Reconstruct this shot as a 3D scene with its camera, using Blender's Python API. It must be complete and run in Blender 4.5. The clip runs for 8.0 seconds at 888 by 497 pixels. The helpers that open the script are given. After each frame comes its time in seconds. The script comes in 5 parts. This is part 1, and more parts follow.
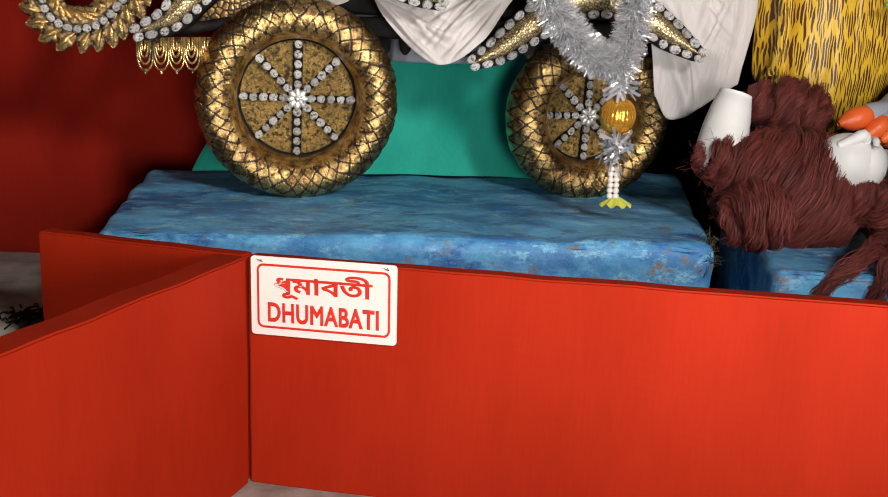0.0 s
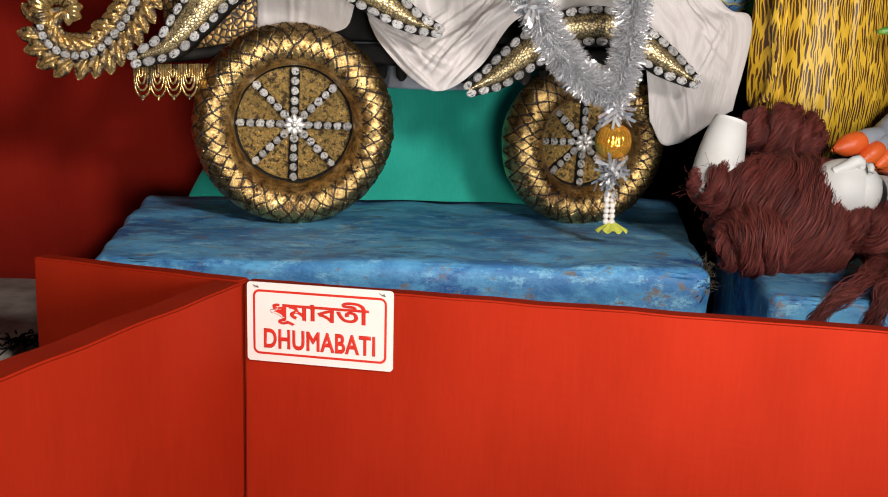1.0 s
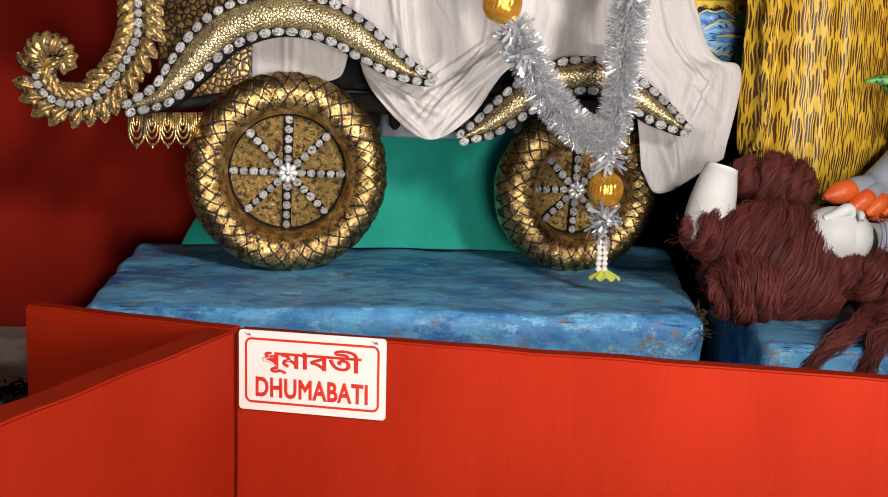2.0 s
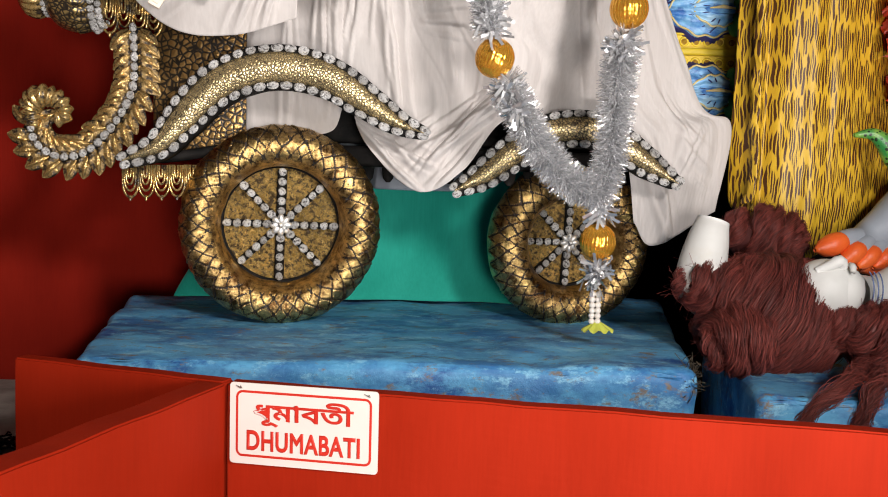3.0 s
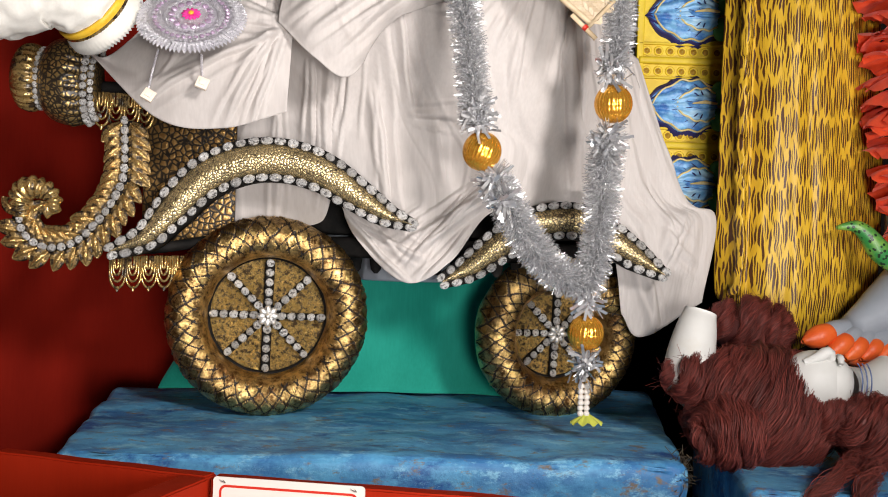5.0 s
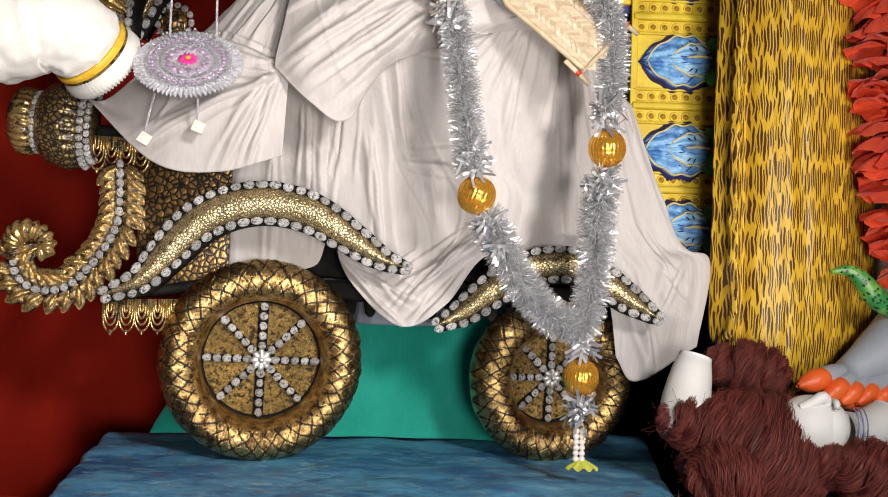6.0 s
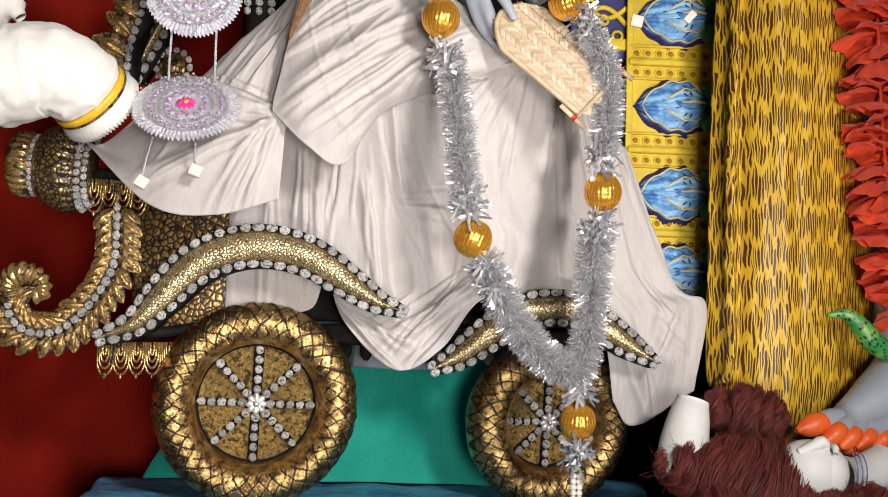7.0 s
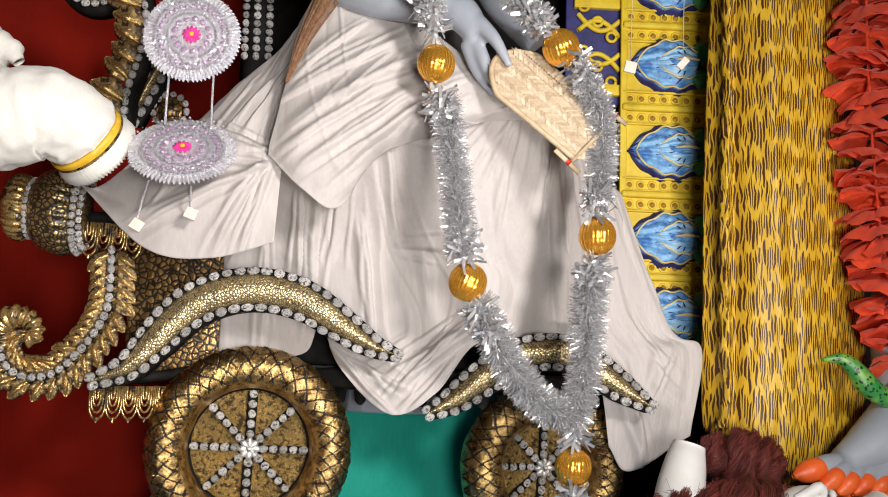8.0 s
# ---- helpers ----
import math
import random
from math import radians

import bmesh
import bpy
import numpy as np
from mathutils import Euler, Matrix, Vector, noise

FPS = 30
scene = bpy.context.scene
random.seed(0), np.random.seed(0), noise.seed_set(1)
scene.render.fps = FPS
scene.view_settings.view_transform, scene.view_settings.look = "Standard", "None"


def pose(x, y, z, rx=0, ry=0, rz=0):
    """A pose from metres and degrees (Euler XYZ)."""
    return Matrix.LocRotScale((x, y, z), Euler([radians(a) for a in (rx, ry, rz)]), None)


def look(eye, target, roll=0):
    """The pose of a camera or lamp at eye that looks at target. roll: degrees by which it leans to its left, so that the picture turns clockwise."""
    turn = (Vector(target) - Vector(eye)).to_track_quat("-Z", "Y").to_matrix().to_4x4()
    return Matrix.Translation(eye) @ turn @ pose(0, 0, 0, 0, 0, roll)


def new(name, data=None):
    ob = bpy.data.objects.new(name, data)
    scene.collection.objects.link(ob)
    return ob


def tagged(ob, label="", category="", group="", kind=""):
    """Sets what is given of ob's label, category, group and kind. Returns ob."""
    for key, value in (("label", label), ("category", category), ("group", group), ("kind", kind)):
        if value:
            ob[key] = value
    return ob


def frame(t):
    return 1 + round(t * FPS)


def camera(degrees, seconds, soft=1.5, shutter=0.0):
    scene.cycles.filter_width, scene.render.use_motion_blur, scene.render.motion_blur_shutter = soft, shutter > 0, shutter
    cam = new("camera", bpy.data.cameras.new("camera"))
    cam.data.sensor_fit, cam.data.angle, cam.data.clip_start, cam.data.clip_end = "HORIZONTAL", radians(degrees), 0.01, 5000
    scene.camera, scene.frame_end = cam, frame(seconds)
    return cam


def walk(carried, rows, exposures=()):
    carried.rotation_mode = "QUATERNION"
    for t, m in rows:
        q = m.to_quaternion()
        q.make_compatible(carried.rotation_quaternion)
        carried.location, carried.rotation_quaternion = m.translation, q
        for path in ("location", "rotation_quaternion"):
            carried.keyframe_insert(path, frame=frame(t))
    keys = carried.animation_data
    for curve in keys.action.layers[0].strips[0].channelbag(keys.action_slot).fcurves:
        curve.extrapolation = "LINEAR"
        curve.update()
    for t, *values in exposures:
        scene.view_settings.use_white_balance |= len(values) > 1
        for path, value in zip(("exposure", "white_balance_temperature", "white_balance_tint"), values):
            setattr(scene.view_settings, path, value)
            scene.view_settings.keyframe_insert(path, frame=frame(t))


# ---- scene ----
# A festival display: a gold chariot on a blue plinth behind a red barrier.
EYE = 0.98
cam = camera(48.26, 8.0, soft=1.0)
ROWS = [
    (0.0, 77.995, -1.681, 0.357),
    (0.5, 78.163, -1.655, 0.28),
    (1.0, 79.483, -1.674, 0.145),
    (1.5, 80.818, -1.674, -0.055),
    (3.0, 85.266, -1.794, -0.666),
    (3.5, 86.592, -1.807, -0.857),
    (4.0, 87.948, -1.836, -1.051),
    (4.5, 89.266, -1.857, -1.21),
    (6.0, 93.085, -1.931, -1.697),
    (6.5, 94.338, -1.999, -1.805),
    (7.0, 95.59, -1.971, -1.915),
    (7.5, 96.858, -2.011, -2.077),
    (8.0, 98.125, -2.039, -2.22),
]
walk(cam, [(t, pose(0, 0, EYE, rx, ry, rz)) for t, rx, ry, rz in ROWS])

# ---- light ----
world = bpy.data.worlds.new("hall")
scene.world = world
world.use_nodes = True
world.node_tree.nodes["Background"].inputs[0].default_value = (1.0, 0.93, 0.85, 1)
world.node_tree.nodes["Background"].inputs[1].default_value = 0.018
scene.view_settings.exposure = 0.0


def flood(name, eye, target, watts, size, colour, spread=100):
    data = bpy.data.lights.new(name, "AREA")
    data.energy, data.size, data.color, data.spread = watts, size, colour, radians(spread)
    ob = new(name, data)
    ob.matrix_world = look(eye, target)
    return ob


flood("flood_light", (0.45, -1.25, 0.80), (-0.4, 3, 1.3), 29, 0.55, (1.0, 0.95, 0.91))
flood("flood_light", (1.3, -0.8, 1.95), (-0.7, 3, 1.0), 38, 0.4, (1.0, 0.94, 0.90))
flood("floor_flood_light", (0.95, 0.45, 0.10), (0.6, 3, 2.3), 11, 0.2, (1.0, 0.94, 0.90), 96)

# ---- materials ----


def ramp_mix(nt, fac, c1, c2, lo=0.4, hi=0.6):
    r = nt.nodes.new("ShaderNodeValToRGB")
    r.color_ramp.elements[0].position, r.color_ramp.elements[1].position = lo, hi
    r.color_ramp.elements[0].color, r.color_ramp.elements[1].color = (*c1, 1), (*c2, 1)
    nt.links.new(fac, r.inputs[0])
    return r.outputs[0]


def mix(nt, fac, a, b, mode="MIX"):
    m = nt.nodes.new("ShaderNodeMix")
    m.data_type, m.blend_type = "RGBA", mode
    for socket, value in ((m.inputs[0], fac), (m.inputs[6], a), (m.inputs[7], b)):
        if isinstance(value, (int, float)):
            socket.default_value = value
        elif isinstance(value, tuple):
            socket.default_value = (*value, 1)
        else:
            nt.links.new(value, socket)
    return m.outputs[2]


def noise_node(nt, scale, detail=4, rough=0.6, stretch=(1, 1, 1), kind="noise", offset=(0, 0, 0)):
    tc = nt.nodes.new("ShaderNodeTexCoord")
    mp = nt.nodes.new("ShaderNodeMapping")
    mp.inputs["Scale"].default_value = stretch
    mp.inputs["Location"].default_value = offset
    nt.links.new(tc.outputs["Object"], mp.inputs[0])
    if kind == "noise":
        n = nt.nodes.new("ShaderNodeTexNoise")
        n.inputs["Detail"].default_value, n.inputs["Roughness"].default_value = detail, rough
        out = n.outputs[0]
    else:
        n = nt.nodes.new("ShaderNodeTexVoronoi")
        n.feature = kind
        out = n.outputs[0]
    n.inputs["Scale"].default_value = scale
    nt.links.new(mp.outputs[0], n.inputs["Vector"])
    return out


def bump(nt, b, height, strength, dist, before=None):
    n = nt.nodes.new("ShaderNodeBump")
    n.inputs["Strength"].default_value, n.inputs["Distance"].default_value = strength, dist
    nt.links.new(height, n.inputs["Height"])
    if before is not None:
        nt.links.new(before, n.inputs["Normal"])
    nt.links.new(n.outputs[0], b.inputs["Normal"])
    return n.outputs[0]


def base(name, rough=0.6, metal=0.0):
    m = bpy.data.materials.new(name)
    m.use_nodes = True
    b = m.node_tree.nodes["Principled BSDF"]
    b.inputs["Roughness"].default_value, b.inputs["Metallic"].default_value = rough, metal
    return m, m.node_tree, b


def surf(name, c1, c2, scale=8, rough=0.6, metal=0.0, fine=120, dent=0.3, dist=0.002, lo=0.35, hi=0.65, c3=None, big=2.0):
    """Two tones at one scale, a third in large stains, and a fine relief."""
    m, nt, b = base(name, rough, metal)
    col = ramp_mix(nt, noise_node(nt, scale), c1, c2, lo, hi)
    if c3:
        mask = ramp_mix(nt, noise_node(nt, big, 6, 0.7, offset=(3, 1, 5)), (0, 0, 0), (1, 1, 1), 0.55, 0.7)
        col = mix(nt, mask, col, c3)
    nt.links.new(col, b.inputs["Base Color"])
    bump(nt, b, noise_node(nt, fine, 3), dent, dist)
    return m


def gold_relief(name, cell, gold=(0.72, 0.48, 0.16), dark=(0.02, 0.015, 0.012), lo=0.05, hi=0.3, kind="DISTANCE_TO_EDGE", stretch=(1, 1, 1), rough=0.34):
    """Gold leaf, black in the hollows of a stamped relief and broken up by noise."""
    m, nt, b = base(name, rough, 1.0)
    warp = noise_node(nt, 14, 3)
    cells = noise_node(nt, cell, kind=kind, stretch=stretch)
    breakup = noise_node(nt, 26, 6, 0.75)
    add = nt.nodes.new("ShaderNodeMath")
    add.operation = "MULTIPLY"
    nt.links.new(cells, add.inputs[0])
    nt.links.new(breakup, add.inputs[1])
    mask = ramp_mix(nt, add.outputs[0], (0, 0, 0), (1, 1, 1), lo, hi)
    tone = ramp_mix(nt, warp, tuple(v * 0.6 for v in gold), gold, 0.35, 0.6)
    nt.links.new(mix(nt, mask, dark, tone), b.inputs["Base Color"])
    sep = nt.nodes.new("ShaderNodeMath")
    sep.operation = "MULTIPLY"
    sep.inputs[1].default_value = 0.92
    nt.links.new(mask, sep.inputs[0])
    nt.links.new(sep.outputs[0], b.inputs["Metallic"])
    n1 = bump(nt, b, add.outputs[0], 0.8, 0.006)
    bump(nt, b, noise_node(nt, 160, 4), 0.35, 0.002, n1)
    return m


def plain_gold(name, gold, dark, scale=30, lo=0.36, hi=0.5, rough=0.36, dent=0.5, fine=70, deep=0.004, tone_scale=9):
    m, nt, b = base(name, rough, 1.0)
    mask = ramp_mix(nt, noise_node(nt, scale, 7, 0.72), (0, 0, 0), (1, 1, 1), lo, hi)
    tone = ramp_mix(nt, noise_node(nt, tone_scale, 4), tuple(v * 0.62 for v in gold), gold, 0.35, 0.62)
    nt.links.new(mix(nt, mask, dark, tone), b.inputs["Base Color"])
    sep = nt.nodes.new("ShaderNodeMath")
    sep.operation = "MULTIPLY"
    sep.inputs[1].default_value = 0.92
    nt.links.new(mask, sep.inputs[0])
    nt.links.new(sep.outputs[0], b.inputs["Metallic"])
    bump(nt, b, noise_node(nt, fine, 5, 0.7), dent, deep)
    return m


def tyre_gold():
    """Crumpled gold leaf with copper-brown patches and fine dark flecks."""
    m, nt, b = base("gold_leaf_tyre", 0.3, 1.0)
    leaf_tone = ramp_mix(nt, noise_node(nt, 34, 6, 0.72), (0.14, 0.07, 0.024), (0.84, 0.58, 0.23), 0.38, 0.58)
    copper = ramp_mix(nt, noise_node(nt, 5.5, 5, 0.65, offset=(2, 5, 1)), (0, 0, 0), (1, 1, 1), 0.50, 0.66)
    col = mix(nt, copper, leaf_tone, mix(nt, 0.6, leaf_tone, (0.20, 0.085, 0.03)))
    dark_flecks = ramp_mix(nt, noise_node(nt, 60, 6, 0.75, offset=(6, 1, 2)), (0, 0, 0), (1, 1, 1), 0.57, 0.66)
    nt.links.new(mix(nt, dark_flecks, col, (0.03, 0.018, 0.010)), b.inputs["Base Color"])
    n1 = bump(nt, b, noise_node(nt, 24, 5, 0.7), 0.5, 0.008)
    n1 = bump(nt, b, noise_node(nt, 85, 4, 0.7), 0.7, 0.005, n1)
    bump(nt, b, noise_node(nt, 300, 3), 0.4, 0.0015, n1)
    return m


def cloth(name, c1, c2, rough=0.85, weave=900, sheen=0.2, thin=0.0, stretch=(1, 1, 0.4), wrinkle=0.0):
    m, nt, b = base(name, rough)
    col = ramp_mix(nt, noise_node(nt, 3.5, 5, 0.6, stretch), c1, c2, 0.35, 0.65)
    col = mix(nt, 0.18, col, ramp_mix(nt, noise_node(nt, 160, 2, 0.5, (1, 1, 0.06)), tuple(v * 0.75 for v in c1), c2, 0.3, 0.7))
    nt.links.new(col, b.inputs["Base Color"])
    b.inputs["Sheen Weight"].default_value = sheen
    b.inputs["Specular IOR Level"].default_value = 0.06
    n1 = bump(nt, b, noise_node(nt, 22, 3, 0.5, stretch), 0.25, 0.006)
    n1 = bump(nt, b, noise_node(nt, weave, 2), 0.25, 0.0006, n1)
    if wrinkle:
        for scale, st, off in ((5, (1, 1, 0.5), 0), (11, (1, 1, 0.7), 4)):
            ridge = nt.nodes.new("ShaderNodeMath")
            ridge.operation = "PINGPONG"
            ridge.inputs[1].default_value = 0.09
            nt.links.new(noise_node(nt, scale, 2, 0.5, st, offset=(off, 2, 1)), ridge.inputs[0])
            n1 = bump(nt, b, ridge.outputs[0], wrinkle, 0.05 if off == 0 else 0.025, n1)
    if thin:
        t = nt.nodes.new("ShaderNodeBsdfTranslucent")
        nt.links.new(col, t.inputs[0])
        s = nt.nodes.new("ShaderNodeMixShader")
        s.inputs[0].default_value = thin
        out = nt.nodes["Material Output"]
        nt.links.new(b.outputs[0], s.inputs[1])
        nt.links.new(t.outputs[0], s.inputs[2])
        nt.links.new(s.outputs[0], out.inputs[0])
    return m


RED = cloth("red_cloth", (0.28, 0.014, 0.003), (0.345, 0.019, 0.005), 0.7, 700, 0.0)
RED_WALL = cloth("red_backdrop_cloth", (0.25, 0.011, 0.005), (0.32, 0.016, 0.007), 0.8, 600, 0.1)
WHITE = cloth("white_cotton", (0.61, 0.565, 0.54), (0.71, 0.67, 0.65), 0.85, 900, 0.1, 0.2, wrinkle=0.16)
GREEN = cloth("green_cloth", (0.012, 0.27, 0.20), (0.025, 0.36, 0.27), 0.8)


def plinth_material():
    """Brushed blue paint over clay: pale and dark strokes, earth showing at bare spots."""
    m, nt, b = base("blue_painted_clay", 0.55)
    col = ramp_mix(nt, noise_node(nt, 5, 6, 0.7, (1, 1.4, 1.4)), (0.040, 0.19, 0.45), (0.12, 0.42, 0.70), 0.40, 0.58)
    deep = ramp_mix(nt, noise_node(nt, 3.1, 7, 0.75, (1, 1.5, 2), offset=(4, 2, 1)), (0, 0, 0), (1, 1, 1), 0.55, 0.64)
    col = mix(nt, deep, col, (0.012, 0.09, 0.32))
    pale = ramp_mix(nt, noise_node(nt, 9, 7, 0.8, (1, 1.8, 1.8), offset=(1, 7, 3)), (0, 0, 0), (1, 1, 1), 0.53, 0.62)
    col = mix(nt, pale, col, (0.24, 0.55, 0.76))
    bare = ramp_mix(nt, noise_node(nt, 13, 8, 0.75, (1, 2, 2), offset=(8, 3, 2)), (0, 0, 0), (1, 1, 1), 0.56, 0.64)
    col = mix(nt, bare, col, (0.20, 0.16, 0.12))
    nt.links.new(col, b.inputs["Base Color"])
    n1 = bump(nt, b, noise_node(nt, 16, 6, 0.7), 0.5, 0.010)
    bump(nt, b, noise_node(nt, 90, 4), 0.4, 0.003, n1)
    return m


BLUE = plinth_material()
FLOOR = surf("worn_boards", (0.22, 0.20, 0.17), (0.40, 0.36, 0.32), 9, 0.8, 0, 90, 0.4, 0.004)
DARK = surf("dark_backdrop_cloth", (0.012, 0.010, 0.010), (0.03, 0.022, 0.02), 6, 0.85)
DARK.node_tree.nodes["Principled BSDF"].inputs["Specular IOR Level"].default_value = 0.12
BLACK = surf("black_paint", (0.005, 0.005, 0.005), (0.014, 0.012, 0.011), 20, 0.7, 0, 80, 0.5, 0.003)
BLACK.node_tree.nodes["Principled BSDF"].inputs["Specular IOR Level"].default_value = 0.12
TYRE = tyre_gold()
GROOVE = plain_gold("dark_scored_line", (0.06, 0.036, 0.018), (0.012, 0.008, 0.006), 60, 0.4, 0.7, 0.5)
GOLD = plain_gold("gold_leaf", (0.86, 0.58, 0.22), (0.03, 0.02, 0.012), 24, 0.43, 0.55, 0.26, 0.22)
GOLD_DISC = plain_gold("hammered_gold", (0.90, 0.60, 0.20), (0.05, 0.028, 0.010), 60, 0.42, 0.56, 0.3, 1.0, 70, 0.016, 6)
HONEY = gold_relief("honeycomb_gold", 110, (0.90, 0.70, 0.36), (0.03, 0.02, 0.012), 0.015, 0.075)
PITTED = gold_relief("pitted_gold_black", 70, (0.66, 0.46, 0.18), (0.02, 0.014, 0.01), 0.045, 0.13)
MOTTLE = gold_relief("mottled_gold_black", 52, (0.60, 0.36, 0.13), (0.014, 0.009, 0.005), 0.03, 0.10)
SILVER = plain_gold("silver_paint", (0.86, 0.85, 0.83), (0.03, 0.03, 0.03), 55, 0.38, 0.47, 0.4)
SILVER.node_tree.nodes["Principled BSDF"].inputs["Roughness"].default_value = 0.5
# Random brightness per strip puts the foil's sparkle into the colour.
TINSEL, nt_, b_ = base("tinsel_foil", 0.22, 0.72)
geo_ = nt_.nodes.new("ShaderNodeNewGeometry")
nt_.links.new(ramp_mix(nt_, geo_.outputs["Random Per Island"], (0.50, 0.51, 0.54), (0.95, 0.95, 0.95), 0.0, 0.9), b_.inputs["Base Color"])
BALL = surf("amber_gilt", (0.85, 0.36, 0.03), (0.95, 0.52, 0.08), 12, 0.13, 0.75, 30, 0.1)
SIGN_WHITE = surf("cream_plastic", (0.68, 0.63, 0.58), (0.73, 0.68, 0.63), 4, 0.35, 0, 60, 0.05)
SIGN_RED = surf("red_vinyl", (0.50, 0.02, 0.01), (0.58, 0.03, 0.015), 10, 0.4, 0, 60, 0.05)
STEEL = surf("dull_wire", (0.2, 0.19, 0.18), (0.4, 0.38, 0.36), 60, 0.4, 1.0)
YELLOW = surf("yellow_painted_relief", (0.66, 0.46, 0.015), (0.80, 0.60, 0.03), 14, 0.55, 0, 90, 0.4, 0.003)
SKIN_GREY = surf("grey_painted_clay", (0.29, 0.32, 0.37), (0.36, 0.39, 0.44), 5, 0.5, 0, 60, 0.1)
SKIN_WHITE = surf("white_painted_clay", (0.60, 0.60, 0.58), (0.68, 0.68, 0.66), 6, 0.5, 0, 60, 0.15, 0.002, 0.35, 0.65, (0.62, 0.60, 0.55), 5)
HAIR, nt_, b_ = base("maroon_jute", 0.62)
geo_ = nt_.nodes.new("ShaderNodeNewGeometry")
nt_.links.new(ramp_mix(nt_, geo_.outputs["Random Per Island"], (0.05, 0.008, 0.007), (0.30, 0.060, 0.045), 0.0, 1.0), b_.inputs["Base Color"])

# ---- building helpers ----


def part(name, bm, material, parent=None, label="", smooth=True):
    me = bpy.data.meshes.new(name)
    bm.to_mesh(me)
    bm.free()
    for m in material if isinstance(material, (list, tuple)) else (material,):
        me.materials.append(m)
    if smooth:
        me.shade_smooth()
    ob = new(name, me)
    ob.parent = parent
    return tagged(ob, label)


def thing(name, label, category, place=None, group="", kind=""):
    ob = new(name)
    if place is not None:
        ob.matrix_world = place
    return tagged(ob, label, category, group, kind)


def mesh_of(name, verts, faces, material, parent=None, label="", smooth=True):
    bm = bmesh.new()
    vs = [bm.verts.new(v) for v in verts]
    for f in faces:
        try:
            bm.faces.new([vs[i] for i in f])
        except ValueError:
            pass
    return part(name, bm, material, parent, label, smooth)


def spline(points, count):
    """Points along a smooth curve through the given ones, evenly by length."""
    p = np.array(points, float)
    q = np.vstack([2 * p[0] - p[1], p, 2 * p[-1] - p[-2]])
    out = []
    for i in range(len(p) - 1):
        a, b, c, d = q[i:i + 4]
        for t in np.linspace(0, 1, 24, endpoint=False):
            out.append(0.5 * (2 * b + (c - a) * t + (2 * a - 5 * b + 4 * c - d) * t * t + (3 * b - a - 3 * c + d) * t ** 3))
    out.append(p[-1])
    out = np.array(out)
    s = np.r_[0, np.cumsum(np.linalg.norm(np.diff(out, axis=0), axis=1))]
    w = np.linspace(0, s[-1], count)
    return np.array([np.interp(w, s, out[:, k]) for k in range(out.shape[1])]).T


def grid_faces(n, m, closed=False):
    out = []
    for i in range(n - 1):
        for j in range(m if closed else m - 1):
            k = (j + 1) % m
            out.append((i * m + j, (i + 1) * m + j, (i + 1) * m + k, i * m + k))
    return out


def tube(points, radii, sides=10, squash=1.0):
    """Vertices and faces of a round bar along points, with closed ends."""
    p = np.array(points, float)
    r = np.broadcast_to(np.array(radii, float), (len(p),))
    verts, up = [], Vector((0.13, -0.2, 1)).normalized()
    for i in range(len(p)):
        d = Vector(p[min(i + 1, len(p) - 1)] - p[max(i - 1, 0)]).normalized()
        a = d.cross(up)
        if a.length < 1e-4:
            a = d.cross(Vector((1, 0, 0)))
        a.normalize()
        b = a.cross(d)
        up = b
        for k in range(sides):
            w = 2 * math.pi * k / sides
            verts.append(Vector(p[i]) + float(r[i]) * (math.cos(w) * a + squash * math.sin(w) * b))
    faces = grid_faces(len(p), sides, True)
    faces += [tuple(range(sides))[::-1], tuple((len(p) - 1) * sides + k for k in range(sides))]
    return verts, faces


def join(pieces):
    verts, faces = [], []
    for v, f in pieces:
        o = len(verts)
        verts += list(v)
        faces += [tuple(i + o for i in g) for g in f]
    return verts, faces


def box_bm(size, centre=(0, 0, 0), bevel=0.0, cuts=0):
    bm = bmesh.new()
    bmesh.ops.create_cube(bm, size=1)
    for v in bm.verts:
        v.co = Vector([v.co[k] * size[k] + centre[k] for k in range(3)])
    if bevel:
        bmesh.ops.bevel(bm, geom=bm.edges[:], offset=bevel, segments=2, affect="EDGES", profile=0.6)
    if cuts:
        bmesh.ops.subdivide_edges(bm, edges=[e for e in bm.edges if e.calc_length() > 0.1], cuts=cuts, use_grid_fill=True)
    return bm


def wobble(bm, amount, scale, seed=0.0):
    bm.normal_update()
    for v in bm.verts:
        v.co += v.normal * amount * noise.noise(v.co * scale + Vector((seed, seed * 2, 7)))


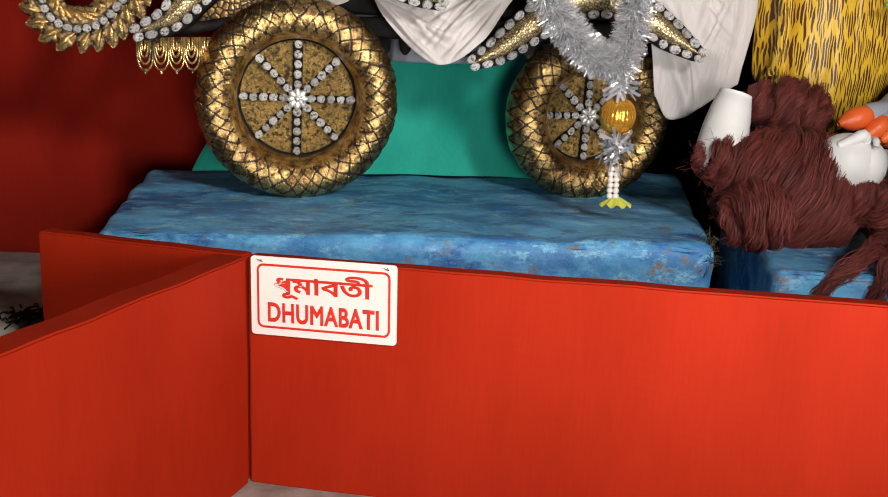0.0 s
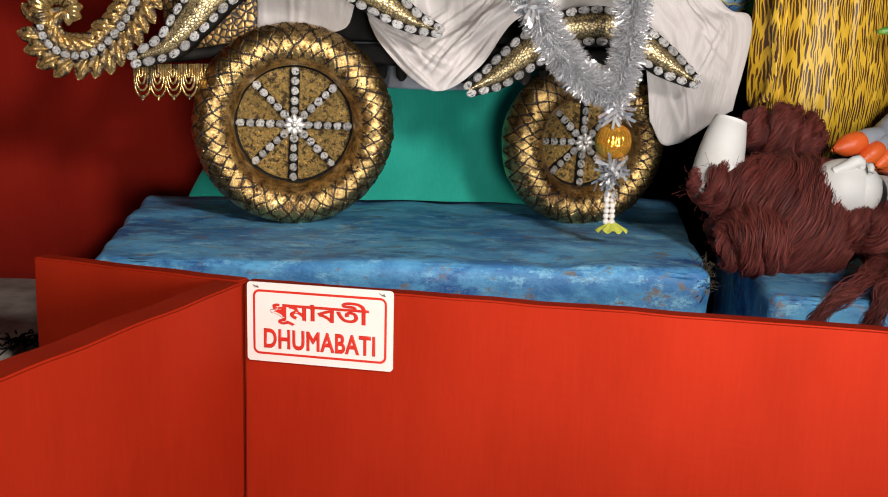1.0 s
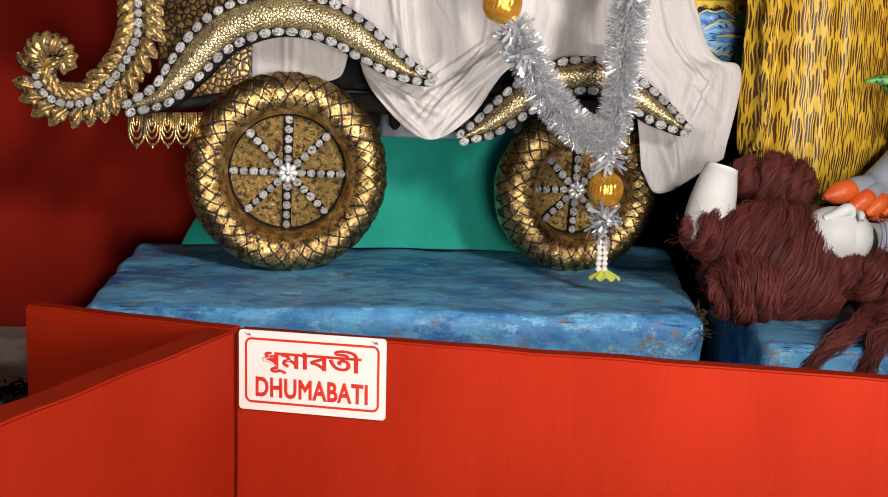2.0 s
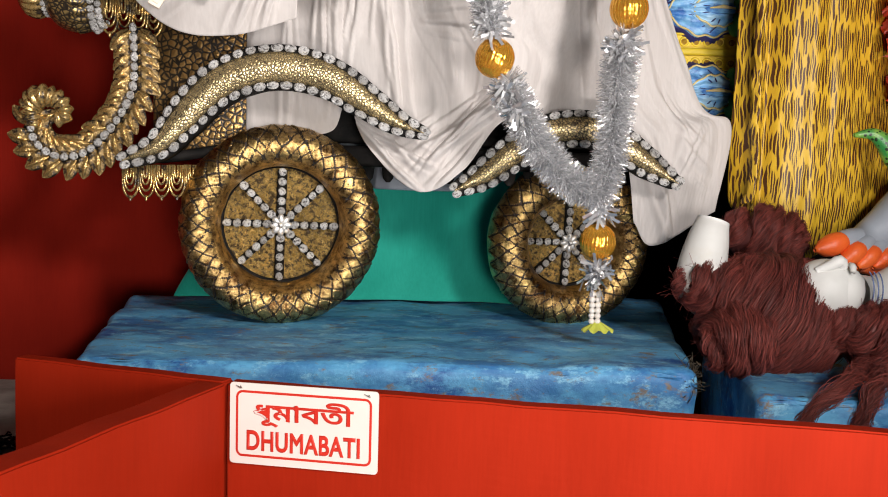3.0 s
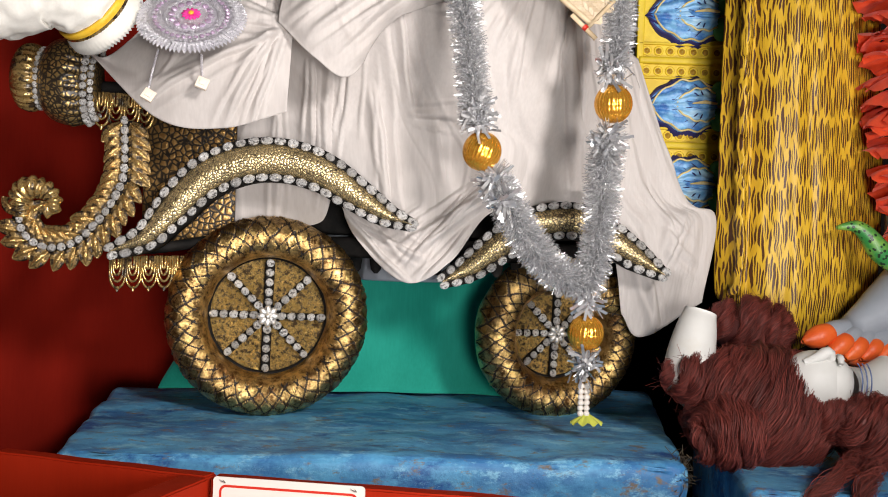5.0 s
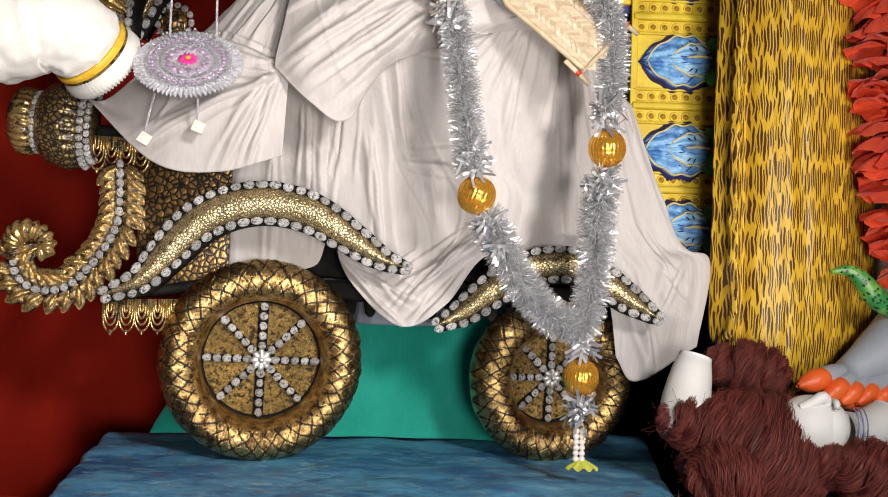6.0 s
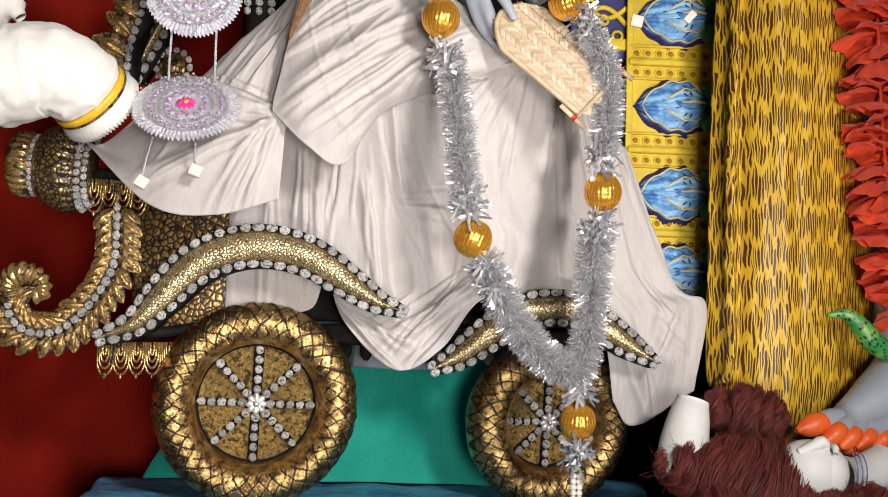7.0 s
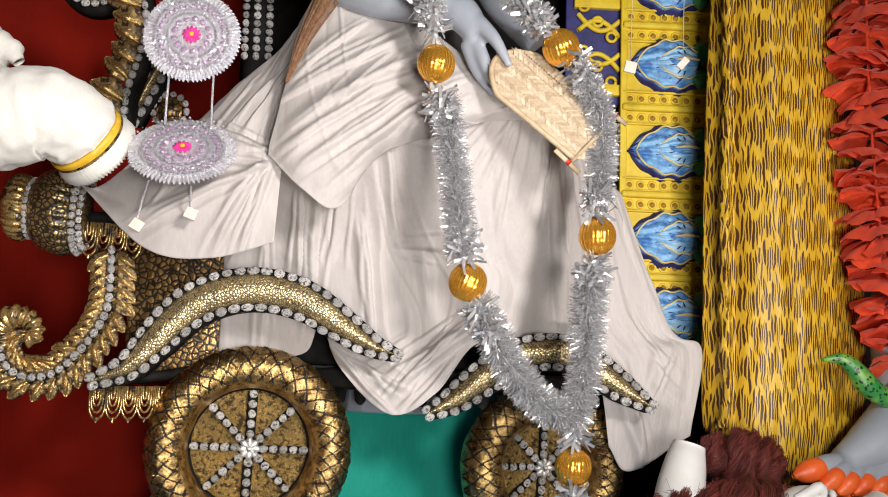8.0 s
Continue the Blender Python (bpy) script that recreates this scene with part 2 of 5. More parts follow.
def pleat_height(x, z, lines):
    """Height of laid folds: each runs from (x0, z0) to (x1, z1), steep on one side and easy on the other."""
    h = np.zeros_like(x)
    rnd = random.Random(len(lines))
    fine = []
    for x0, z0, x1, z1, amp, width in lines:
        for side in (-1, 1):
            q = [rnd.uniform(-0.012, 0.012) for _ in range(4)]
            step = side * rnd.uniform(0.018, 0.045)
            flat = abs(x1 - x0) > abs(z1 - z0)
            dx, dz = (0, step) if flat else (step, 0)
            fine.append((x0 + dx + q[0], z0 + dz + q[1], x1 + dx + q[2], z1 + dz + q[3], amp * rnd.uniform(0.25, 0.5), width * rnd.uniform(0.3, 0.6)))
    for k, (x0, z0, x1, z1, amp, width) in enumerate(list(lines) + fine):
        dx, dz = x1 - x0, z1 - z0
        length = math.hypot(dx, dz)
        along = ((x - x0) * dx + (z - z0) * dz) / length
        t = along / length
        off = ((x - x0) * dz - (z - z0) * dx) / length + 0.004 * np.sin(along * 13 + k * 2.1) + 0.0015 * np.sin(along * 41 + k)
        off = off * math.copysign(1, width)
        w = abs(width) * (0.75 + 0.35 * np.sin(t * 2.2 + k))
        easy, steep = np.clip(1 - off / w, 0, 1) ** 1.4, np.clip(1 + off / np.maximum(0.16 * w, 0.008), 0, 1)
        fade = np.clip((t + 0.12) / 0.25, 0, 1) * np.clip((1.12 - t) / 0.3, 0, 1)
        h += amp * fade * np.where(off > 0, easy, steep ** 0.7)
    return h


def sheet(name, rows, counts, material, parent=None, label="", folds=None, thick=0.003, pleats=()):
    """A cloth lofted through curves (top to bottom); folds(s, r) and pleats push it towards -y."""
    n, m = counts
    curves = [spline(c, m) for c in rows]
    verts = []
    cols = [spline([c[j] for c in curves], n) for j in range(m)]
    for i in range(n):
        for j in range(m):
            v = Vector(cols[j][i])
            if folds:
                s, r = j / (m - 1), i / (n - 1)
                v.y -= folds(s, r)
            verts.append(v)
    if pleats:
        p = np.array([tuple(v) for v in verts])
        p[:, 1] -= pleat_height(p[:, 0], p[:, 2], pleats)
        verts = [Vector(q) for q in p]
    ob = mesh_of(name, verts, grid_faces(n, m), material, parent, label)
    if thick:
        md = ob.modifiers.new("thickness", "SOLIDIFY")
        md.thickness, md.offset = thick, 1
    return ob




def bead_material():
    """Brushed silver-white paint over black, worn differently on every bead."""
    m, nt, b = base("antiqued_silver_bead", 0.36, 0.25)
    tc, info = nt.nodes.new("ShaderNodeTexCoord"), nt.nodes.new("ShaderNodeObjectInfo")
    shift = nt.nodes.new("ShaderNodeVectorMath")
    shift.operation = "MULTIPLY_ADD"
    nt.links.new(info.outputs["Random"], shift.inputs[0])
    shift.inputs[1].default_value = (37.0, 11.0, 23.0)
    nt.links.new(tc.outputs["Object"], shift.inputs[2])
    n = nt.nodes.new("ShaderNodeTexNoise")
    n.inputs["Scale"].default_value, n.inputs["Detail"].default_value, n.inputs["Roughness"].default_value = 1.9, 5, 0.7
    nt.links.new(shift.outputs[0], n.inputs["Vector"])
    breakup = ramp_mix(nt, n.outputs[0], (0, 0, 0), (1, 1, 1), 0.38, 0.50)
    tone = ramp_mix(nt, info.outputs["Random"], (0.46, 0.45, 0.44), (0.80, 0.79, 0.78), 0.0, 0.8)
    nt.links.new(mix(nt, breakup, (0.07, 0.065, 0.06), tone), b.inputs["Base Color"])
    bump(nt, b, n.outputs[0], 0.5, 0.25)
    return m


BEAD_SILVER = bead_material()
LEAF_GOLD = plain_gold("antiqued_gold_leaf", (0.76, 0.50, 0.19), (0.025, 0.016, 0.010), 2.6, 0.45, 0.57, 0.26, 0.3, 5, 0.04, 2)


def bead_mesh():
    bm = bmesh.new()
    bmesh.ops.create_icosphere(bm, subdivisions=2, radius=1)
    for v in bm.verts:
        v.co *= 1 + 0.16 * noise.noise(v.co * 2.1)
        v.co.y *= 0.8
    me = bpy.data.meshes.new("bead")
    bm.to_mesh(me)
    bm.free()
    me.materials.append(BEAD_SILVER)
    me.shade_smooth()
    return me


BEAD = bead_mesh()


def bead(parent, at, size, turn=0.0, long=1.2):
    ob = new("bead", BEAD)
    ob.parent = parent
    j = random.uniform(0.88, 1.12)
    ob.matrix_local = Matrix.LocRotScale(Vector(at), Euler((random.uniform(-0.3, 0.3), turn, random.uniform(-0.3, 0.3))), (size * long * j, size, size * random.uniform(0.9, 1.08)))
    return ob


def bead_row(parent, points, size, long=1.25, gap=1.9):
    p = np.array(points, float)
    length = np.linalg.norm(np.diff(p, axis=0), axis=1).sum()
    q = spline(p, max(2, int(length / (size * long * gap))))
    for i, v in enumerate(q):
        d = q[min(i + 1, len(q) - 1)] - q[max(i - 1, 0)]
        bead(parent, v, size, -math.atan2(d[2], d[0]), long)


# ---- room ----
def room_wall(name, size, centre, material, label):
    tagged(part(name, box_bm(size, centre), material, None, label, False), label, "wall", "", "structure")


tagged(part("floor", box_bm((8, 8, 0.1), (0, 1.5, -0.05)), FLOOR, None, "", False), "worn pale floor boards", "floor", "", "structure")
tagged(part("ceiling", box_bm((8, 8, 0.1), (0, 1.5, 3.25)), DARK, None, "", False), "dark cloth ceiling", "ceiling", "", "structure")
room_wall("wall_west", (0.1, 8, 3.2), (-3.5, 1.5, 1.6), RED_WALL, "plain red cloth wall")
# Unseen closing walls, dark so that little light bounces back.
room_wall("wall_east", (0.1, 8, 3.2), (3.8, 1.5, 1.6), DARK, "plain dark wall closing the unseen side")
room_wall("wall_south", (7.2, 0.1, 3.2), (0.15, -2.4, 1.6), DARK, "plain dark wall closing the unseen side")
room_wall("wall_north", (7.2, 0.1, 3.2), (0.15, 4.85, 1.6), DARK, "dark cloth wall behind the display")

# red backdrop behind the chariot, hung in shallow folds
tagged(sheet("red_backdrop", [[(-3.4, 3.9, 3.2), (-1.5, 4.0, 3.2), (0.55, 4.0, 3.2)], [(-3.4, 3.9, 1.5), (-1.5, 4.0, 1.5), (0.55, 4.0, 1.5)], [(-3.4, 3.9, 0.01), (-1.5, 4.0, 0.01), (0.55, 4.0, 0.01)]], (40, 160), RED_WALL,
             folds=lambda s, r: 0.02 * math.sin(s * 26 + r * 2) + 0.03 * noise.noise(Vector((s * 14, r * 4, 2))) + 0.006 * math.sin((s * 3 + r * 9) * 6)), "dark red cloth backdrop hung in shallow folds", "backdrop", "", "structure")

# ---- barrier ----


def barrier_panel(name, a, b, height, thick, label):
    """A cloth-wrapped board standing on the floor from a to b (its visible face)."""
    a, b = Vector((a[0], a[1], 0)), Vector((b[0], b[1], 0))
    d = b - a
    bm = bmesh.new()
    bmesh.ops.create_cube(bm, size=1)
    for v in bm.verts:
        v.co = Vector(((v.co.x + 0.5) * d.length, (v.co.y + 0.5) * thick, (v.co.z + 0.5) * height))
    bmesh.ops.bevel(bm, geom=bm.edges[:], offset=0.004, segments=2, affect="EDGES")
    bmesh.ops.subdivide_edges(bm, edges=[e for e in bm.edges if e.calc_length() > 0.3], cuts=24, use_grid_fill=True)
    for v in bm.verts:
        v.co.z += 0.004 * noise.noise(Vector((v.co.x * 7, 3, 1))) * (v.co.z > 0.3)
        v.co.y += 0.003 * noise.noise(Vector((v.co.x * 4, v.co.z * 6, 9)))
    ob = part(name, bm, RED, None, "", False)
    ob.matrix_world = Matrix.Translation(a) @ pose(0, 0, 0, 0, 0, math.degrees(math.atan2(d.y, d.x)))
    return tagged(ob, label, "barrier", "red barrier boards")


TOP = 0.515
C = (-0.415, 2.047, 0.515)
L = (-0.942, 2.247, 0.515)
R = (0.83, 1.789, 0.515)
S = (-0.633, 1.357, 0.515)
RX = (C[0] + 1.75 * (R[0] - C[0]), C[1] + 1.75 * (R[1] - C[1]))
SX = (C[0] + 1.6 * (S[0] - C[0]), C[1] + 1.6 * (S[1] - C[1]))
barrier_panel("barrier_board", (C[0], C[1]), RX, TOP, 0.045, "long red cloth-covered board barrier in front of the plinth")
barrier_panel("barrier_board", L, (C[0] - 0.012, C[1] + 0.004), TOP, 0.045, "shaded red cloth-covered board continuing the barrier")
barrier_panel("barrier_board", SX, (C[0] - 0.002, C[1] - 0.006), TOP, 0.066, "red cloth-covered side board meeting the barrier at a corner")

# ---- sign ----


def ribbon(points, width, z=0.0022):
    """A flat stroke in the sign's plane."""
    p = np.array(points, float)
    verts = []
    for i in range(len(p)):
        d = p[min(i + 1, len(p) - 1)] - p[max(i - 1, 0)]
        d = d / (np.linalg.norm(d) + 1e-9)
        n = np.array((-d[1], d[0])) * width / 2
        verts += [(*(p[i] + n), z), (*(p[i] - n), z)]
    return verts, [(2 * i, 2 * i + 1, 2 * i + 3, 2 * i + 2) for i in range(len(p) - 1)]


def name_sign():
    along = Vector((RX[0] - C[0], RX[1] - C[1], 0))
    yaw = math.degrees(math.atan2(along.y, along.x))
    ob = thing("name_sign", "cream plastic name sign with red border tied to the barrier", "sign")
    w, h = 0.319, 0.171
    a = Vector((C[0], C[1], 0)) + along.normalized() * 0.171
    ob.matrix_world = pose(a.x, a.y, 0.436, 90, 0, yaw) @ pose(0, 0, 0.009, 0, 0, 0.3)
    bm = bmesh.new()
    rim = []
    for cx, cy, a0 in ((1, 1, 0), (-1, 1, 90), (-1, -1, 180), (1, -1, 270)):
        rim += [(cx * (w / 2 - 0.008) + 0.008 * math.cos(math.radians(a0 + 18 * k)), cy * (h / 2 - 0.008) + 0.008 * math.sin(math.radians(a0 + 18 * k))) for k in range(6)]
    front, rear = [bm.verts.new((px, py, 0.0015)) for px, py in rim], [bm.verts.new((px, py, -0.0015)) for px, py in rim]
    bm.faces.new(front)
    bm.faces.new(rear[::-1])
    for k in range(len(rim)):
        q = (k + 1) % len(rim)
        bm.faces.new((rear[k], rear[q], front[q], front[k]))
    part("board", bm, SIGN_WHITE, ob, "", False)
    r, x, y = 0.012, w / 2 - 0.016, h / 2 - 0.018
    loop = []
    for cx, cy, a0 in ((x - r, y - r, 0), (-x + r, y - r, 90), (-x + r, -y + r, 180), (x - r, -y + r, 270)):
        loop += [(cx + r * math.cos(math.radians(a0 + k * 15)), cy + r * math.sin(math.radians(a0 + k * 15))) for k in range(7)]
    loop.append(loop[0])
    mesh_of("border", *ribbon(loop, 0.005), SIGN_RED, ob, "red border line", False)
    cu = bpy.data.curves.new("words", "FONT")
    cu.body, cu.size, cu.align_x, cu.offset, cu.extrude = "DHUMABATI", 1.0, "CENTER", 0.0, 0.008
    cu.space_character = 1.07
    cu.bevel_depth, cu.bevel_resolution = 0.031, 0
    tmp = new("words", cu)
    bpy.context.view_layer.update()
    me = bpy.data.meshes.new_from_object(tmp.evaluated_get(bpy.context.evaluated_depsgraph_get()))
    bpy.data.objects.remove(tmp)
    me.name = "lettering"
    me.materials.clear()
    me.materials.append(SIGN_RED)
    xs = [v.co.x for v in me.vertices]
    ys = [v.co.y for v in me.vertices]
    kx, ky = 0.244 / (max(xs) - min(xs)), 0.043 / (max(ys) - min(ys))
    for v in me.vertices:
        v.co = Vector(((v.co.x - min(xs)) * kx - 0.122, (v.co.y - min(ys)) * ky - 0.056, v.co.z * 0.05 + 0.0022))
    words = new("lettering", me)
    words.parent = ob
    tagged(words, "red capital letters")
    cu = bpy.data.curves.new("script", "FONT")
    cu.body, cu.size, cu.offset, cu.extrude = "\u09a7\u09c2\u09ae\u09be\u09ac\u09a4\u09c0", 1.0, 0.0, 0.008
    cu.bevel_depth, cu.bevel_resolution = 0.022, 0
    tmp = new("script", cu)
    bpy.context.view_layer.update()
    me = bpy.data.meshes.new_from_object(tmp.evaluated_get(bpy.context.evaluated_depsgraph_get()))
    bpy.data.objects.remove(tmp)
    me.name = "script"
    me.materials.clear()
    me.materials.append(SIGN_RED)
    xs = [v.co.x for v in me.vertices]
    ys = [v.co.y for v in me.vertices]
    kx, ky = 0.216 / (max(xs) - min(xs)), 0.060 / (max(ys) - min(ys))
    for v in me.vertices:
        v.co = Vector(((v.co.x - min(xs)) * kx - 0.108, (v.co.y - min(ys)) * ky - 0.004, v.co.z * 0.05 + 0.0022))
    script = new("script", me)
    script.parent = ob
    tagged(script, "red script letters")
    for sx in (-1, 1):
        c = Vector((sx * (w / 2 - 0.022), h / 2 - 0.009, 0.003))
        mesh_of("tie_wire", *tube([c + Vector(q) for q in ((-0.008, 0.003, 0), (0, 0, 0.003), (0.006, -0.002, 0.002), (0.002, 0.003, 0.003))], 0.001, 6), STEEL, ob, "twisted tie wire")
    return ob


name_sign()

# ---- plinths ----


def plinth(name, corners, top, label):
    """A clay-faced block with a rounded rim and a hand-smoothed surface."""
    bm = bmesh.new()
    lo = [bm.verts.new((x, y, 0)) for x, y in corners]
    hi = [bm.verts.new((x, y, top)) for x, y in corners]
    bm.faces.new(hi)
    bm.faces.new(lo[::-1])
    for i in range(4):
        k = (i + 1) % 4
        bm.faces.new((lo[i], lo[k], hi[k], hi[i]))
    bmesh.ops.bevel(bm, geom=[e for e in bm.edges if e.verts[0].co.z + e.verts[1].co.z > 0.1], offset=0.03, segments=4, affect="EDGES", profile=0.5)
    bmesh.ops.triangulate(bm, faces=bm.faces[:])
    for _ in range(5):
        bmesh.ops.subdivide_edges(bm, edges=[e for e in bm.edges if e.calc_length() > 0.05], cuts=1)
        bmesh.ops.triangulate(bm, faces=bm.faces[:])
    bm.normal_update()
    for v in bm.verts:
        if v.co.z > 0.02:
            v.co += v.normal * (0.010 * noise.noise(v.co * 5) + 0.005 * noise.noise(v.co * 17))
    return tagged(part(name, bm, BLUE), label, "plinth")


PT = 0.504
plinth("plinth", [(-0.845, 2.33), (0.66, 2.372), (0.888, 3.77), (-1.037, 3.428)], PT, "rough blue-painted clay plinth with worn edges")

# ---- wheels ----


def tyre_bm(R, a, b, lines):
    n, m = 700, 84
    bm = bmesh.new()
    vs, groove = [], []
    for i in range(n):
        th = 2 * math.pi * i / n
        for j in range(m):
            ph = 2 * math.pi * j / m
            wob = 0.30 * noise.noise(Vector((math.cos(th) * 5, math.sin(th) * 5, math.cos(ph) * 1.5)))
            g, lip, across = 0, 0, 0.25 * (1 - math.cos(ph)) + 0.5 * ph / math.pi
            if ph <= math.pi and across < 0.74:
                for sgn in (1, -1):
                    f = (lines * th / (2 * math.pi) + sgn * 3.0 * across + wob + 0.5 * sgn) % 1.0
                    near = min(f, 1 - f)
                    g = max(g, 1 - near / 0.064)
                    lip = max(lip, math.exp(-((near - 0.105) / 0.036) ** 2))
            lump = 0.004 * noise.noise(Vector((math.cos(th) * 4, math.sin(th) * 4, ph)))
            d = -0.0075 * max(g, 0) ** 0.7 + 0.0036 * lip + lump
            r = R + (a + d) * math.cos(ph)
            vs.append(bm.verts.new((r * math.cos(th), -(b + d) * math.sin(ph), r * math.sin(th))))
            groove.append(g > 0.22)
    for i in range(n):
        for j in range(m):
            q = (i * m + j, i * m + (j + 1) % m, ((i + 1) % n) * m + (j + 1) % m, ((i + 1) % n) * m + j)
            f = bm.faces.new([vs[k] for k in q])
            f.material_index = 1 if sum(groove[k] for k in q) >= 2 else 0
    return bm


def wheel(parent, place, R, hole, depth, beads, label):
    """Tyre scored with crossing lines, a recessed hammered disc, eight bead spokes and a flower."""
    a = (R - hole) / 2
    ob = part("wheel", tyre_bm(R - a, a, depth, 36), (TYRE, GROOVE), parent, label)
    ob.matrix_local = place
    bm = bmesh.new()
    rings = 26
    vs = []
    for i in range(rings):
        r = (hole + 0.02) * i / (rings - 1)
        for k in range(96):
            w = 2 * math.pi * k / 96
            y = 0.022 - 0.012 * (1 - (r / hole) ** 2) + 0.005 * noise.noise(Vector((r * math.cos(w) * 30, r * math.sin(w) * 12, 4)))
            vs.append(bm.verts.new((r * math.cos(w), y, r * math.sin(w))))
    for f in grid_faces(rings, 96, True)[96:]:
        bm.faces.new([vs[k] for k in f])
    bm.faces.new([vs[96 + k] for k in range(96)])
    part("disc", bm, GOLD_DISC, ob, "hammered gold disc")
    # Black ring stands in for the shade round the recessed disc.
    loop = [((hole + 0.002) * math.cos(a), 0.014, (hole + 0.002) * math.sin(a)) for a in np.linspace(0, 2 * math.pi, 72)]
    mesh_of("recess_shade_ring", *tube(loop, 0.008, 8), BLACK, ob, "black painted ring round the disc")
    for s in range(8):
        w = math.radians(45 * s - 1)
        strip = tube([(r * math.cos(w), 0.010, r * math.sin(w)) for r in np.linspace(0.02, hole * 0.94, 10)], 0.0165, 8, 0.6)
        mesh_of("spoke", *strip, BLACK, ob)
        for i in range(beads):
            r = 0.040 + (hole * 0.94 - 0.046) * i / (beads - 1)
            bead(ob, (r * math.cos(w), -0.001, r * math.sin(w)), 0.0122, -w, 1.1)
    bm = bmesh.new()
    for k in range(8):
        q = bmesh.ops.create_icosphere(bm, subdivisions=2, radius=0.012)["verts"]
        w = 2 * math.pi * k / 8
        for v in q:
            v.co = Vector((v.co.x * 1.35, v.co.y * 0.75, v.co.z * 0.85))
            v.co = Matrix.Rotation(-w, 3, "Y") @ (v.co + Vector((0.018, -0.012, 0)))
    q = bmesh.ops.create_icosphere(bm, subdivisions=2, radius=0.009)["verts"]
    for v in q:
        v.co.y -= 0.02
    part("hub_flower", bm, SILVER, ob, "silver-painted flower boss")
    return ob



# ---- chariot ----
chariot = thing("chariot", "gold and black festival chariot draped in white cloth", "chariot")
wheel(chariot, pose(*(-0.438, 2.9, 0.796), 3, 0, 9), 0.289, 0.170, 0.085, 5, "gold and black tyre scored with crossing lines")
wheel(chariot, pose(*(0.435, 3.12, 0.753), 3, 0, 14), 0.262, 0.140, 0.085, 4, "smaller scored gold wheel")


def frame_of(points, n):
    p = spline(points, n)
    d = np.gradient(p, axis=0)
    d /= np.linalg.norm(d, axis=1)[:, None]
    return p, d, np.c_[-d[:, 2], d[:, 1] * 0, d[:, 0]]


def strip_mesh(p, nrm, hw, front, back, dome=0.0, cross=9):
    """A band across nrm, between front and back (offsets in y), with a domed face."""
    verts = []
    n = len(p)
    for i in range(n):
        for j in range(cross):
            s = 2 * j / (cross - 1) - 1
            v = p[i] + nrm[i] * hw[i] * s
            verts.append((v[0], v[1] + front - dome * (1 - s * s), v[2]))
        for j in range(cross):
            s = 1 - 2 * j / (cross - 1)
            v = p[i] + nrm[i] * hw[i] * s
            verts.append((v[0], v[1] + back, v[2]))
    m = 2 * cross
    faces = grid_faces(n, m, True) + [tuple(range(m))[::-1], tuple((n - 1) * m + k for k in range(m))]
    return verts, faces


def fender(points, widths, label):
    p, d, nrm = frame_of(points, 70)
    hw = np.interp(np.linspace(0, 1, 70), np.linspace(0, 1, len(widths)), widths)
    ob = mesh_of("fender", *strip_mesh(p, nrm, hw + 0.010, 0.0, 0.06), BLACK, chariot, label)
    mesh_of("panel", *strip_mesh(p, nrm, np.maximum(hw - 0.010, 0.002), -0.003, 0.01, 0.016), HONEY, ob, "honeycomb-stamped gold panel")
    for sgn in (1, -1):
        bead_row(ob, p + nrm * (hw * sgn)[:, None] + np.array((0, -0.007, 0)), 0.0122, 1.34, 2.08)
    return ob


fender([(-0.841, 2.72, 0.969), (-0.75, 2.72, 1.011), (-0.69, 2.72, 1.079), (-0.602, 2.72, 1.173), (-0.498, 2.72, 1.224), (-0.391, 2.72, 1.234), (-0.282, 2.72, 1.207), (-0.186, 2.72, 1.149), (-0.098, 2.72, 1.095), (-0.025, 2.72, 1.068)],
       (0.012, 0.030, 0.044, 0.049, 0.050, 0.050, 0.048, 0.042, 0.030, 0.008), "curved black fender edged with silver beads over a wheel")
fender([(0.067, 2.85, 0.913), (0.136, 2.85, 0.951), (0.223, 2.85, 1.019), (0.304, 2.85, 1.074), (0.385, 2.85, 1.098), (0.467, 2.85, 1.095), (0.55, 2.85, 1.053), (0.626, 2.85, 1.002), (0.706, 2.85, 0.952)],
       (0.012, 0.034, 0.042, 0.044, 0.043, 0.043, 0.040, 0.032, 0.010), "arched black fender edged with silver beads over a wheel")


def leaf_mesh(name, ridges):
    """A fluted, pointed leaf along +x, its root at 0 and its tip at 1."""
    n, m = 10, 24
    verts = []
    for i in range(n):
        t = i / (n - 1)
        w = 0.34 * math.sin(math.pi * min(1, t * 0.86 + 0.12)) ** 0.8
        for j in range(m):
            a = 2 * math.pi * j / m
            k = 1 + 0.30 * math.cos(a * ridges)
            verts.append((t, -0.22 * k * math.sin(a) * w / 0.34 - 0.10 * math.sin(math.pi * t), w * k * math.cos(a) + 0.22 * t * t))
    me = bpy.data.meshes.new(name)
    me.from_pydata(verts, [], grid_faces(n, m, True) + [tuple(range(m))[::-1], tuple((n - 1) * m + k for k in range(m))])
    me.materials.append(LEAF_GOLD)
    me.shade_smooth()
    return me


LEAF = leaf_mesh("leaf", 5)


def leaf(parent, at, angle, length, width=1.0, flip=1):
    ob = new("leaf", LEAF)
    ob.parent = parent
    ob.matrix_local = Matrix.LocRotScale(Vector(at), Euler((random.uniform(-0.25, 0.25), -angle, 0)), (length, length * 0.8, length * width * flip))


